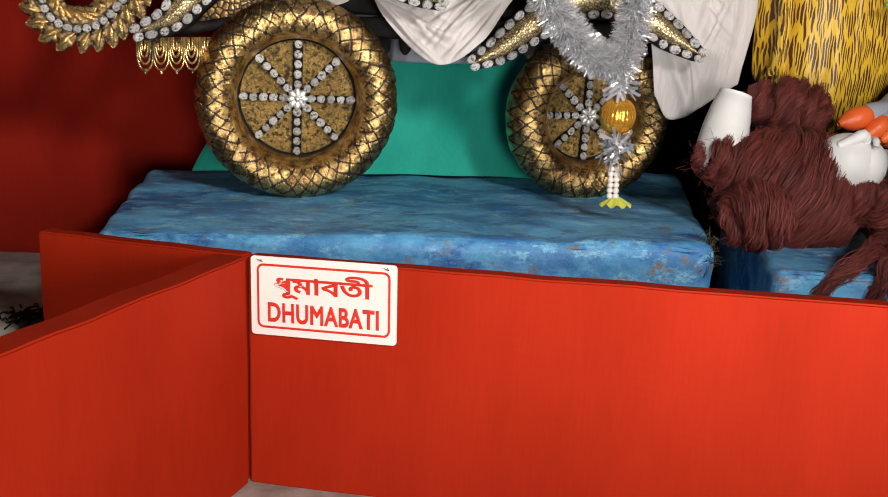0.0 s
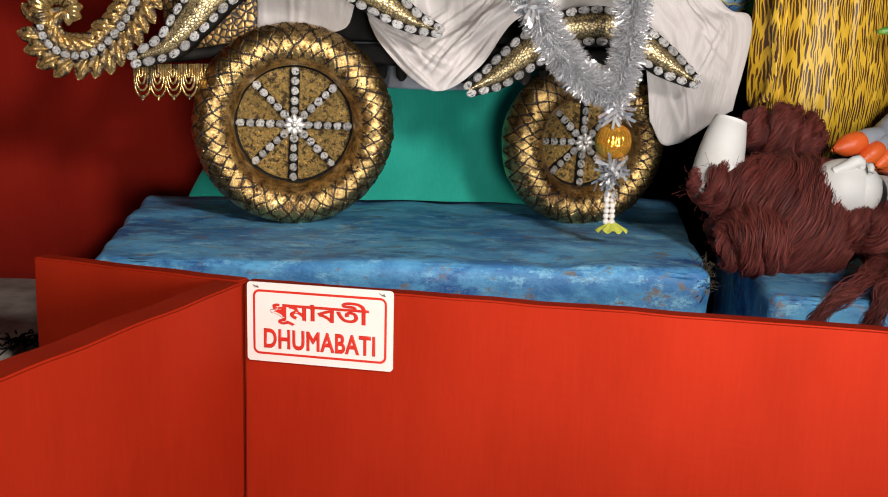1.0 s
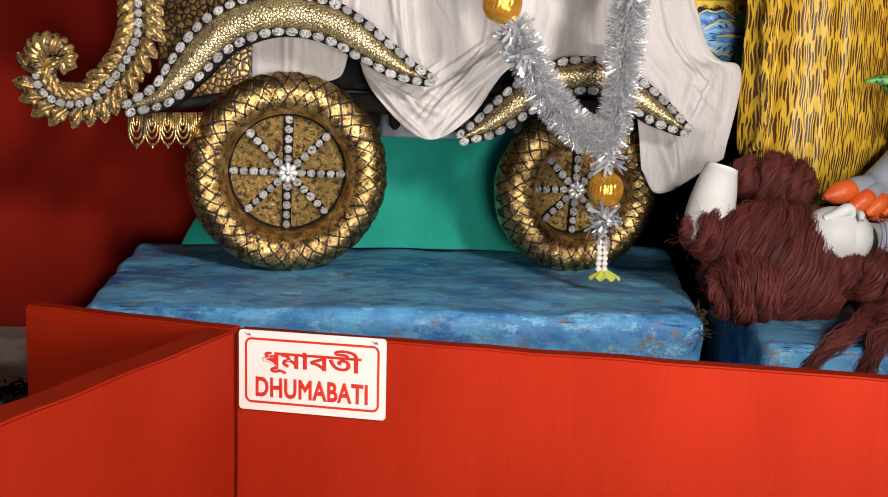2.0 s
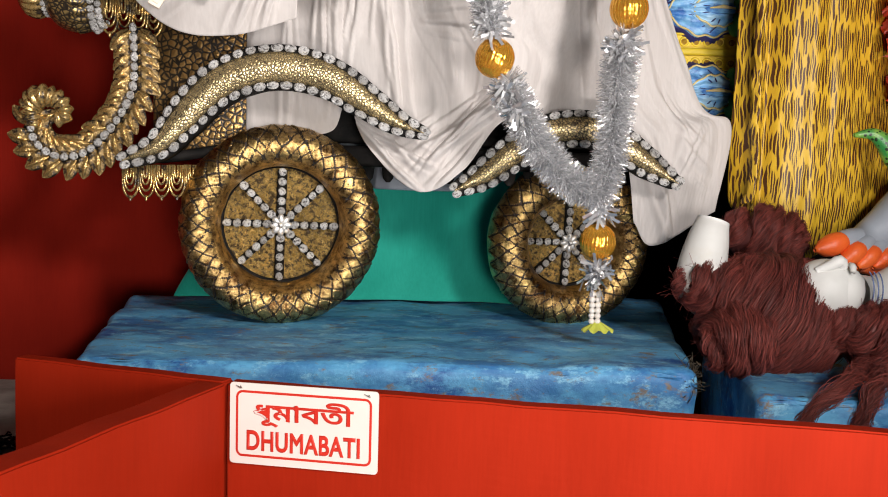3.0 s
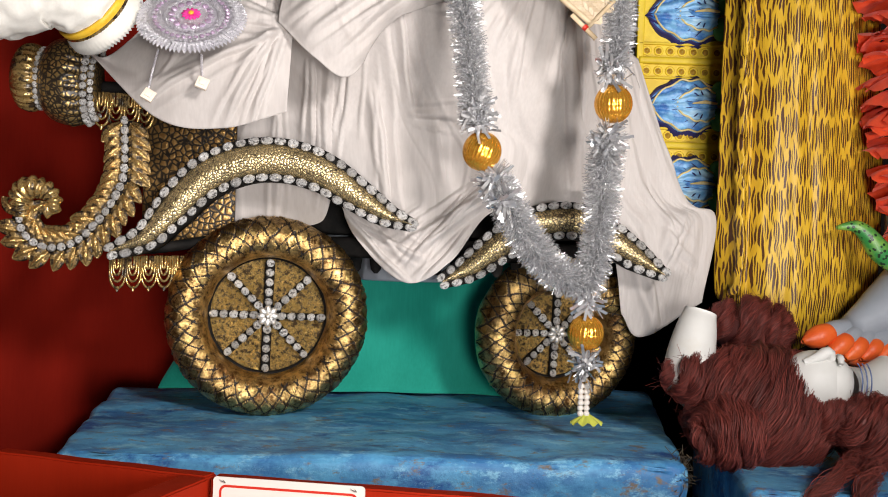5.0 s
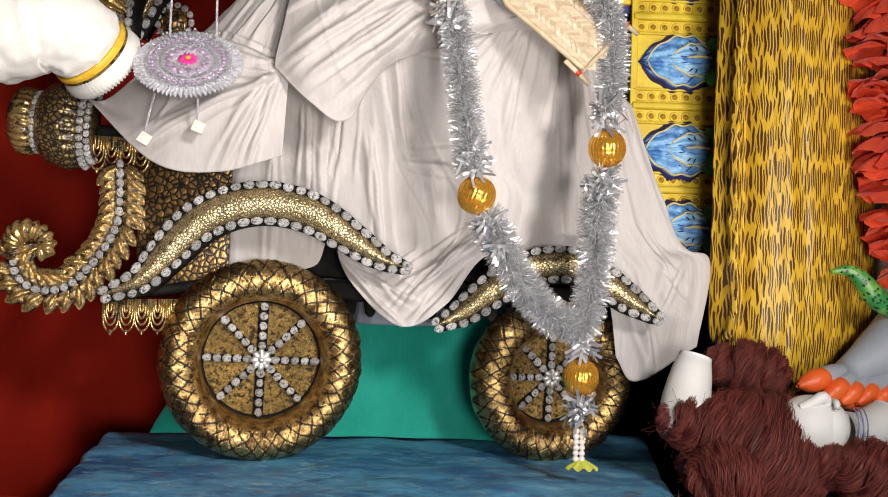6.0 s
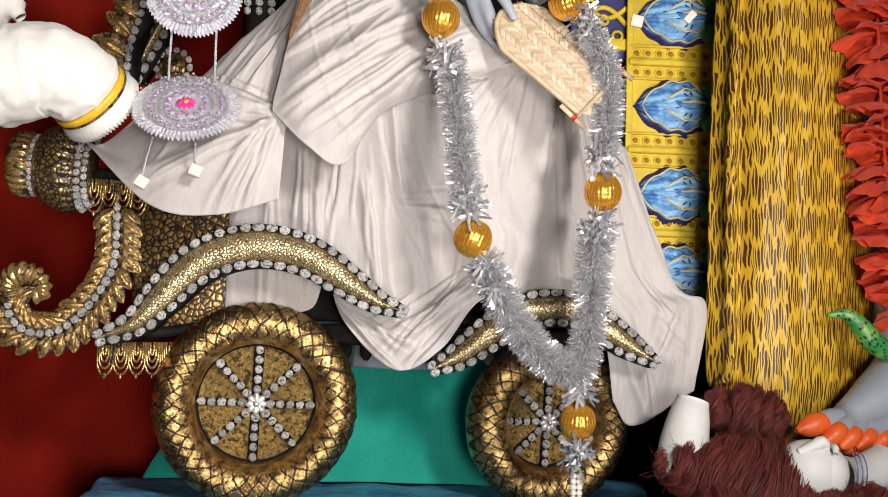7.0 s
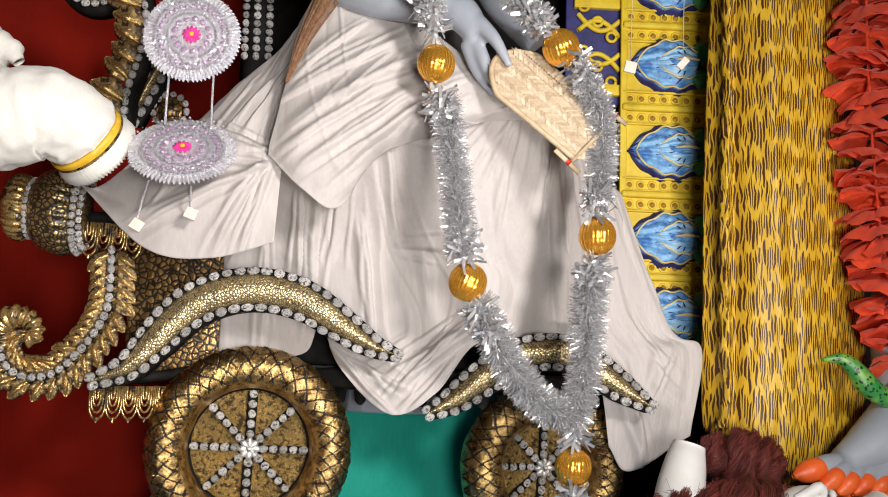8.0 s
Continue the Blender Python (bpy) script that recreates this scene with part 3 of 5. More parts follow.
def leaf_scroll(points, hw, step, length, label, sides=(1, -1), lean=0.7):
    p, d, nrm = frame_of(points, 80)
    ob = mesh_of("scroll", *strip_mesh(p, nrm, np.full(80, hw), 0.0, 0.05, 0.012), BLACK, chariot, label)
    bead_row(ob, p + np.array((0, -0.026, 0)), 0.0115, 1.15, 1.9)
    total = np.linalg.norm(np.diff(p, axis=0), axis=1).sum()
    for i in np.linspace(1, 77, int(total / step)).astype(int):
        for sgn in sides:
            a = math.atan2(d[i][2], d[i][0]) + sgn * lean
            leaf(ob, p[i] + nrm[i] * 0.010 * sgn + np.array((0, -0.006, 0)), a, length * random.uniform(0.9, 1.1), 0.85, sgn)
    return ob


low = leaf_scroll([(-0.834, 2.8, 1.334), (-0.83, 2.8, 1.249), (-0.834, 2.8, 1.169), (-0.865, 2.8, 1.099), (-0.909, 2.8, 1.039), (-0.961, 2.8, 0.99), (-1.023, 2.8, 0.973), (-1.078, 2.8, 0.99), (-1.112, 2.8, 1.032), (-1.112, 2.8, 1.078)], 0.030, 0.031, 0.070,
                  "S-shaped gold leaf scroll with a silver bead spine")
leaf_scroll([(-0.839, 2.82, 1.715), (-0.833, 2.82, 1.808), (-0.81, 2.82, 1.895), (-0.795, 2.82, 1.991), (-0.809, 2.82, 2.086), (-0.838, 2.82, 2.19)], 0.018, 0.052, 0.105, "upright gold leaf scroll with a silver bead spine", (1,), 0.95)
fender([(-0.84, 2.88, 1.731), (-0.808, 2.88, 1.811), (-0.766, 2.88, 1.917), (-0.733, 2.88, 2.043), (-0.728, 2.88, 2.204)], (0.014, 0.022, 0.026, 0.026, 0.024), "upright gold strip edged with beads")
leaf_scroll([(-1.087, 2.85, 2.163), (-1.034, 2.85, 2.095), (-0.97, 2.85, 2.068), (-0.906, 2.85, 2.093), (-0.887, 2.85, 2.174)], 0.022, 0.034, 0.06, "small gold leaf scroll edged with beads", (1,), 0.7)
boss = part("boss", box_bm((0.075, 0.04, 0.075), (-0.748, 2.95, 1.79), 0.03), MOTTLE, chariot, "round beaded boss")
bead_row(boss, [((-0.74, 2.92, 1.782)[0] + 0.05 * math.cos(a), 2.92, (-0.74, 2.92, 1.782)[2] + 0.05 * math.sin(a)) for a in np.linspace(0, 6.2, 30)], 0.010, 1.1, 1.9)
post = mesh_of("post", *tube([(-0.51, 3, 2.401), (-0.501, 3, 2.175), (-0.495, 3, 1.88), (-0.483, 3.05, 1.425)], 0.05, 20), BLACK, chariot, "black post with bead strings")
for dx in (-0.045, -0.01, 0.028):
    bead_row(post, [tuple(np.array((-0.499, 2.95, 2.34)) + np.array((dx, 0, 0))), tuple(np.array((-0.493, 2.95, 2.155)) + np.array((dx, 0, 0))), tuple(np.array((-0.489, 2.95, 1.973)) + np.array((dx, 0, 0)))], 0.012, 1.0, 2.0)
# the curled tip of the low scroll
curl = spline([(-1.112, 2.79, 1.06), (-1.112, 2.77, 1.112), (-1.078, 2.75, 1.138), (-1.034, 2.75, 1.131), (-1.012, 2.75, 1.106), (-1.016, 2.75, 1.080), (-1.036, 2.75, 1.076)], 60)
ring = [0.020 + 0.010 * math.sin(math.pi * min(1, i / 45)) + 0.005 * math.sin(i * 1.35) for i in range(60)]
mesh_of("curl_tip", *tube(curl, ring, 14), GOLD, low, "pale gold ridged curl")


def lathe_x(name, profile, sides, material, parent, label="", gadroon=None):
    verts = []
    for x, r in profile:
        for k in range(sides):
            a = 2 * math.pi * k / sides
            g = r * (1 + (gadroon(x) * math.cos(a * 26) if gadroon else 0))
            verts.append((x, g * math.cos(a), g * math.sin(a)))
    n = len(profile)
    return mesh_of(name, verts, grid_faces(n, sides, True) + [tuple(range(sides)), tuple((n - 1) * sides + k for k in range(sides))[::-1]], material, parent, label)


def finial(place):
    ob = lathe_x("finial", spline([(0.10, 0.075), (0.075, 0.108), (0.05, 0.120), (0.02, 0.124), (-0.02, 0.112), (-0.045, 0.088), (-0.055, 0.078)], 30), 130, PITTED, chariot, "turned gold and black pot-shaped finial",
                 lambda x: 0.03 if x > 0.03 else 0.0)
    ob.matrix_local = place
    lathe_x("knob", spline([(-0.052, 0.070), (-0.062, 0.088), (-0.085, 0.094), (-0.11, 0.085), (-0.128, 0.058), (-0.136, 0.02)], 24), 130, GOLD, ob, "fluted gold end knob", lambda x: 0.035)
    for x, r, s in ((-0.052, 0.082, 0.009), (0.082, 0.112, 0.011), (0.098, 0.098, 0.010)):
        k = int(2 * math.pi * r / (s * 2.1))
        for i in range(k):
            a = 2 * math.pi * i / k
            if math.cos(a) < 0.5:
                bead(ob, (x, r * math.cos(a), r * math.sin(a)), s, 0, 1.0)
    return ob


finial(pose(*(-1.033, 2.84, 1.449), 0, 3, 6))


def drops(start, end, count, size, label):
    """A row of hanging, concentric gilt drops."""
    a, b = Vector(start), Vector(end)
    for i in range(count):
        c = a.lerp(b, (i + 0.5) / count)
        rings = []
        for k in range(4):
            w, h = size * (0.5 - 0.13 * k), size * (2.1 - 0.42 * k)
            pts = [(c.x + w * math.cos(t), c.y - 0.004 * k, c.z - h * 0.55 - h * 0.45 * math.sin(t)) for t in np.linspace(0, math.pi, 12)]
            pts = [(c.x + w, c.y - 0.004 * k, c.z)] + pts + [(c.x - w, c.y - 0.004 * k, c.z)]
            rings.append(tube(pts, size * 0.085, 6))
        rings.append(tube([(c.x, c.y, c.z - size * 1.98), (c.x, c.y, c.z - size * 2.18), (c.x, c.y, c.z - size * 2.34)], (size * 0.06, size * 0.13, size * 0.05), 8))
        mesh_of("drop_ornament", *join(rings), GOLD, chariot, label if i == 0 else "")


drops((-0.865, 2.79, 0.956), (-0.663, 2.85, 0.963), 5, 0.043, "gilt hanging drop")
drops((-0.946, 2.86, 1.423), (-0.791, 2.9, 1.423), 4, 0.046, "gilt hanging drop")
mesh_of("rail", *tube(spline([(-0.957, 2.9, 1.44), (-0.789, 2.95, 1.445), (-0.561, 3, 1.414)], 12), 0.022, 10), BLACK, chariot, "black top rail")
mesh_of("rail", *tube(spline([(-0.882, 2.84, 0.971), (-0.752, 2.88, 0.983), (-0.624, 2.95, 1.009)], 12), 0.016, 10), BLACK, chariot, "black lower rail")


def slab(name, a, b, y0, y1, material, label, bev=0.012):
    """A block between two opposite corners a and b (x, z) and depths y0, y1."""
    bm = box_bm((abs(b[0] - a[0]), y1 - y0, abs(b[2] - a[2])), ((a[0] + b[0]) / 2, (y0 + y1) / 2, (a[2] + b[2]) / 2), bev)
    return part(name, bm, material, chariot, label)


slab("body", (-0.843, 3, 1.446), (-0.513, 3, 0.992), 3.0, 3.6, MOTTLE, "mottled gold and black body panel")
# Added black panel darkens the gaps behind the statue.
slab("dark_backing", (-0.672, 3.62, 2.737), (0.603, 3.62, 1.179), 3.62, 3.68, BLACK, "black panel added to darken the gaps behind the seat")
# Added block that makes the gap at the skirt hem black.
slab("hem_gap_block", (-0.551, 3.08, 1.427), (0.497, 3.08, 1.044), 3.1, 3.58, BLACK, "black block added behind the gap at the skirt hem")
slab("chassis", (-0.664, 3.05, 1.035), (0.642, 3.05, 0.971), 3.06, 3.62, BLACK, "black chassis under the body")
for i in range(9):
    x = (-0.197, 3.05, 0.95)[0] + 0.062 * i
    mesh_of("trim_scallop", *tube([(x, 3.052, (-0.197, 3.05, 0.95)[2] + 0.02), (x, 3.05, (-0.197, 3.05, 0.95)[2] - 0.012), (x, 3.05, (-0.197, 3.05, 0.95)[2] - 0.024)], (0.022, 0.017, 0.006), 8), BLACK, chariot)
slab("axle", (-0.472, 3, 0.824), (-0.402, 3, 0.777), 2.9, 3.5, BLACK, "black axle")
slab("axle", (0.422, 3.2, 0.775), (0.495, 3.2, 0.724), 3.12, 3.5, BLACK, "black axle")

# green cloth hung below the chassis
tagged(sheet("green_cloth", [[(-0.80, 3.5, 1.0), (0.0, 3.5, 1.0), (0.58, 3.5, 1.0)], [(-0.80, 3.48, 0.7), (0.0, 3.48, 0.7), (0.58, 3.48, 0.7)], [(-0.86, 3.34, 0.515), (0.0, 3.42, 0.512), (0.60, 3.40, 0.512)]], (26, 110), GREEN,
             folds=lambda s, r: 0.012 * math.sin(s * 30 + 2 * r) * r + 0.02 * noise.noise(Vector((s * 7, r * 3, 1)))), "green cloth hanging behind the wheels onto the plinth", "cloth")

# ---- white drapery ----


def creases(seed, count, amp, width=(0.012, 0.035), slope=0.3, sag=0.0):
    """A random set of folds across a cloth, with fine wrinkles."""
    rnd = random.Random(seed)
    lines = [(rnd.uniform(0, 1), rnd.uniform(-slope, slope), rnd.uniform(*width), rnd.uniform(0.4, 1) * amp * rnd.choice((1, 1, -0.7)), rnd.uniform(-0.3, 0.6), rnd.uniform(0.5, 1.3)) for _ in range(count)]

    def folds(s, r):
        h = 0.0
        for c, k, w, a, r0, r1 in lines:
            if r0 < r < r1:
                x = (s - c - k * (r - 0.5) - 0.02 * math.sin(r * 7 + c * 20)) / w
                if -3 < x < 3:
                    fade = min(1, (r - r0) / 0.2, (r1 - r) / 0.2)
                    h += a * fade * math.exp(-x * x) * (1 if x > 0 else 0.8)
        return h + 0.35 * amp * noise.noise(Vector((s * 9 + seed, r * 4, seed))) + 0.10 * amp * noise.noise(Vector((s * 40, r * 22, seed))) + sag * math.sin(math.pi * s)
    return folds


drape = thing("white_drapery", "crumpled off-white cotton cloth draped over the lap and chariot", "cloth")
skirt_folds = creases(3, 18, 0.006, (0.004, 0.013), 0.14)
SKIRT_PLEATS = [(-0.322, 1.508, -0.326, 1.296, 0.022, 0.05), (-0.273, 1.486, -0.276, 1.106, 0.018, 0.06), (-0.195, 1.547, -0.239, 1.316, 0.016, -0.05), (-0.141, 1.434, -0.095, 1.129, 0.022, 0.08),
                (-0.078, 1.652, -0.034, 1.389, 0.020, 0.06), (-0.034, 1.386, 0.08, 1.377, 0.020, -0.05), (-0.149, 1.599, -0.071, 1.686, 0.018, 0.05), (-0.03, 1.679, 0.094, 1.677, 0.016, -0.04),
                (0.272, 1.786, 0.112, 1.61, 0.014, 0.05), (0.28, 1.778, 0.196, 1.564, 0.014, 0.04), (0.289, 1.77, 0.248, 1.45, 0.014, 0.05), (-0.42, 1.42, -0.43, 1.08, 0.014, 0.06)]
SKIRT_PLEATS += [(0.374, 1.689, 0.354, 1.455, 0.014, 0.05), (0.391, 1.656, 0.457, 1.166, 0.022, -0.10), (0.441, 1.642, 0.546, 1.201, 0.018, 0.08), (0.506, 1.729, 0.609, 1.416, 0.016, 0.06),
                 (-0.236, 1.108, -0.038, 0.918, 0.022, 0.04), (-0.187, 1.078, 0.007, 0.975, 0.018, 0.04), (-0.024, 0.974, 0.19, 1.212, 0.026, 0.05), (-0.042, 1.02, 0.176, 1.171, 0.024, 0.04),
                 (0.017, 0.928, 0.131, 1.058, 0.016, 0.03), (-0.107, 1.049, 0.002, 1.117, 0.018, 0.04), (0.03, 1.36, 0.06, 1.20, 0.012, 0.07), (0.16, 1.50, 0.20, 1.32, 0.012, 0.09)]
LAP_PLEATS = [(-0.032, 1.931, -0.342, 1.742, 0.020, 0.06), (-0.006, 1.853, -0.322, 1.65, 0.024, 0.06), (-0.057, 1.787, -0.348, 1.587, 0.020, 0.05), (-0.01, 1.758, -0.286, 1.544, 0.022, 0.05),
              (-0.001, 1.711, -0.232, 1.5, 0.020, 0.05), (-0.156, 1.957, -0.331, 1.806, 0.020, 0.06), (-0.007, 1.688, -0.192, 1.464, 0.014, 0.04), (-0.076, 1.881, -0.204, 1.702, 0.012, 0.03), (0.12, 1.80, -0.02, 1.70, 0.014, 0.04)]
APRON_PLEATS = [(-0.374, 1.597, -0.628, 1.705, 0.020, -0.05), (-0.373, 1.581, -0.681, 1.591, 0.018, 0.05), (-0.38, 1.573, -0.518, 1.333, 0.024, 0.06), (-0.377, 1.565, -0.447, 1.336, 0.022, 0.05), (-0.379, 1.557, -0.726, 1.386, 0.020, 0.06),
                (-0.371, 1.813, -0.405, 1.604, 0.022, -0.05), (-0.348, 1.945, -0.455, 1.665, 0.020, -0.05), (-0.404, 1.844, -0.517, 1.662, 0.018, -0.05), (-0.483, 1.857, -0.597, 1.706, 0.016, -0.05)]
FLAP_PLEATS = [(0.634, 1.081, 0.739, 0.784, 0.020, 0.06), (0.806, 1.155, 0.738, 0.983, 0.022, 0.05), (0.737, 1.085, 0.841, 0.987, 0.016, 0.05), (0.667, 1.219, 0.755, 1.085, 0.016, 0.05)]
sheet("skirt_panel", [[(-0.557, 2.95, 1.614), (-0.341, 2.78, 1.602), (-0.128, 2.64, 1.643), (0.098, 2.6, 1.745), (0.303, 2.64, 1.759), (0.532, 2.85, 1.726)],
                      [(-0.554, 2.95, 1.39), (-0.338, 2.86, 1.385), (-0.122, 2.8, 1.386), (0.119, 2.78, 1.393), (0.363, 2.8, 1.422), (0.647, 2.98, 1.514)],
                      [(-0.554, 2.96, 1.221), (-0.333, 2.91, 1.209), (-0.196, 2.86, 1.177), (-0.032, 2.82, 1.148), (0.11, 2.8, 1.217), (0.228, 2.8, 1.286), (0.437, 2.94, 1.241), (0.782, 3.02, 1.226)],
                      [(-0.556, 2.97, 1.07), (-0.412, 2.95, 1.058), (-0.296, 2.94, 1.076), (-0.257, 2.93, 1.16), (-0.183, 2.88, 1.024), (-0.038, 2.82, 0.907), (0.087, 2.8, 0.971), (0.209, 2.8, 1.118), (0.415, 3, 1.073), (0.723, 3.06, 1)]], (210, 340), WHITE, drape, "", skirt_folds, 0.002, SKIRT_PLEATS)
sheet("side_flap", [[(0.451, 2.86, 1.587), (0.566, 2.93, 1.624), (0.642, 3, 1.607)], [(0.507, 2.95, 1.21), (0.633, 2.98, 1.217), (0.799, 3.02, 1.201)],
                    [(0.584, 2.98, 1.012), (0.733, 2.96, 1.067), (0.907, 3.04, 1.131)], [(0.616, 3, 0.828), (0.68, 3, 0.76), (0.866, 3.02, 0.869)]], (90, 100), WHITE, drape, "", creases(8, 6, 0.012, (0.04, 0.11), 0.45), 0.002, FLAP_PLEATS)
sheet("lap_apron", [[(-0.685, 2.92, 1.715), (-0.524, 2.82, 1.84), (-0.392, 2.80, 1.963), (-0.307, 2.86, 2.165)], [(-0.783, 2.76, 1.586), (-0.618, 2.66, 1.57), (-0.463, 2.64, 1.638), (-0.363, 2.74, 1.753)],
                    [(-0.86, 2.7, 1.497), (-0.675, 2.62, 1.443), (-0.49, 2.58, 1.474), (-0.356, 2.62, 1.551)], [(-0.925, 2.74, 1.511), (-0.708, 2.64, 1.326), (-0.531, 2.62, 1.303), (-0.361, 2.6, 1.349)]], (150, 160), WHITE, drape, "", creases(12, 14, 0.006, (0.010, 0.03), 0.6), 0.002, APRON_PLEATS)
sheet("lap_fold", [[(-0.235, 2.72, 2.21), (-0.19, 2.70, 2.173), (-0.11, 2.66, 2.07), (-0.019, 2.62, 1.996), (0.188, 2.6, 1.837), (0.331, 2.62, 1.77)],
                   [(-0.333, 2.63, 1.89), (-0.24, 2.58, 1.84), (-0.133, 2.55, 1.805), (0.004, 2.55, 1.781), (0.186, 2.56, 1.769), (0.339, 2.62, 1.755)],
                   [(-0.380, 2.58, 1.638), (-0.292, 2.53, 1.608), (-0.167, 2.52, 1.626), (-0.022, 2.53, 1.673), (0.188, 2.56, 1.722), (0.348, 2.62, 1.739)],
                   [(-0.388, 2.58, 1.58), (-0.287, 2.55, 1.484), (-0.195, 2.58, 1.447), (-0.08, 2.6, 1.604), (0.192, 2.6, 1.702), (0.359, 2.64, 1.721)]], (150, 200), WHITE, drape, "",
      creases(21, 12, 0.006, (0.008, 0.025), 0.9), 0.002, LAP_PLEATS)


# ---- seated statue: only its forearms show above the drapery ----


def limbs(name, tubes, material, label, remesh=0.008):
    verts, faces = join([tube(spline(p, 16), np.interp(np.linspace(0, 1, 16), np.linspace(0, 1, len(r)), r), 14) for p, r in tubes])
    ob = mesh_of(name, verts, faces, material)
    md = ob.modifiers.new("blend", "REMESH")
    md.mode, md.voxel_size, md.use_smooth_shade = "VOXEL", remesh, True
    sm = ob.modifiers.new("soften", "SMOOTH")
    sm.iterations = 4
    return tagged(ob, label, "statue")


limbs("statue", [
    ([(-0.394, 2.76, 2.274), (-0.23, 2.66, 2.107), (-0.067, 2.58, 2.023), (0.071, 2.55, 2.005)], (0.085, 0.075, 0.06, 0.05)),
    ([(0.041, 2.55, 2.012), (0.11, 2.53, 1.975), (0.156, 2.51, 1.907)], (0.045, 0.05, 0.034)),
    ([(0.154, 2.5, 1.942), (0.198, 2.47, 1.884), (0.236, 2.46, 1.812)], (0.024, 0.018, 0.010)),
    ([(0.149, 2.52, 1.903), (0.18, 2.5, 1.82), (0.232, 2.5, 1.721)], (0.022, 0.017, 0.009)),
    ([(0.127, 2.53, 1.897), (0.155, 2.53, 1.821), (0.203, 2.54, 1.756)], (0.022, 0.017, 0.009)),
    ([(0.169, 2.72, 2.233), (0.227, 2.68, 2.082), (0.34, 2.66, 1.955)], (0.06, 0.055, 0.05)),
    ([(-0.30, 3.35, 1.10), (-0.05, 3.3, 1.15), (0.25, 3.35, 1.10)], (0.12, 0.14, 0.12)),
    ([(-0.394, 2.76, 2.274), (-0.271, 3, 2.471), (-0.15, 3.3, 1.5), (-0.15, 3.35, 1.10)], (0.085, 0.09, 0.11, 0.12)), ([(0.169, 2.72, 2.233), (0.092, 3, 2.491), (0.05, 3.3, 1.5), (0.1, 3.35, 1.10)], (0.06, 0.08, 0.1, 0.11)), ([(-0.05, 3.3, 1.1), (-0.05, 3.3, 0.9)], (0.14, 0.16))], SKIN_GREY, "grey-painted clay statue seated under white drapery")

JUTE = surf("brown_jute", (0.16, 0.07, 0.03), (0.34, 0.19, 0.10), 90, 0.75, 0, 200, 0.4)
fall = spline([(-0.245, 2.62, 2.06), (-0.306, 2.58, 1.908), (-0.350, 2.58, 1.78)], 30)
rnd = np.random.default_rng(31)
hairs = [tube(fall + (rnd.normal(size=3) * np.array((0.016, 0.010, 0.004)))[None] * np.linspace(1.2, 0.12, 30)[:, None], np.linspace(0.0016, 0.0007, 30), 4) for _ in range(60)]
tagged(mesh_of("jute_lock", *join(hairs), JUTE), "brown jute hair lock falling onto the white cloth", "hair lock", "", "stuff")

# ---- tinsel garland ----
PINK = surf("pink_felt", (0.75, 0.02, 0.25), (0.85, 0.06, 0.38), 60, 0.8)
SEQUIN = surf("sequin_silver", (0.62, 0.60, 0.66), (0.90, 0.89, 0.93), 260, 0.3, 0.55, 420, 1.0, 0.004)
SPARK = surf("glitter_foil", (0.7, 0.68, 0.75), (0.95, 0.95, 1.0), 500, 0.15, 0.45)
GEM = surf("lilac_gem", (0.55, 0.35, 0.6), (0.9, 0.75, 0.9), 90, 0.12, 0.6)
CREAM = surf("cream_foam", (0.80, 0.66, 0.54), (0.86, 0.75, 0.64), 30, 0.6)
PEARL = surf("pearl", (0.72, 0.66, 0.60), (0.82, 0.76, 0.70), 60, 0.3)
LIME = cloth("lime_petal_cloth", (0.55, 0.58, 0.06), (0.68, 0.70, 0.12), 0.8, 700, 0.1, 0.2)
YELLOW_BAND = surf("yellow_satin", (0.75, 0.42, 0.02), (0.85, 0.55, 0.05), 60, 0.4)
BAMBOO = surf("bamboo_strip", (0.46, 0.34, 0.20), (0.60, 0.48, 0.32), 35, 0.55, 0, 160, 0.4)
WEAVE, _nt, _b = base("bamboo_weave", 0.5)
_geo = _nt.nodes.new("ShaderNodeNewGeometry")
_tone = ramp_mix(_nt, _geo.outputs["Random Per Island"], (0.42, 0.30, 0.18), (0.66, 0.54, 0.38), 0.0, 1.0)
_nt.links.new(mix(_nt, 0.25, _tone, ramp_mix(_nt, noise_node(_nt, 120), (0.3, 0.22, 0.12), (0.8, 0.7, 0.55), 0.3, 0.7)), _b.inputs["Base Color"])
LAC = cloth("crinkled_white_cloth", (0.78, 0.76, 0.70), (0.86, 0.84, 0.79), 0.8, 500, 0.2)


def strips_mesh(centres, directions, lengths, width, bend, rnd):
    """Many small foil strips in one mesh."""
    verts, faces = [], []
    for c, d, l in zip(centres, directions, lengths):
        d = d / np.linalg.norm(d)
        a = np.cross(d, rnd.normal(size=3))
        a /= np.linalg.norm(a) + 1e-9
        b = np.cross(d, a)
        o = len(verts)
        for k, t in enumerate((0.0, 0.5, 1.0)):
            q = c + d * l * t + b * l * bend * t * t
            verts += [tuple(q + a * width * 0.5), tuple(q - a * width * 0.5)]
        faces += [(o, o + 1, o + 3, o + 2), (o + 2, o + 3, o + 5, o + 4)]
    return verts, faces


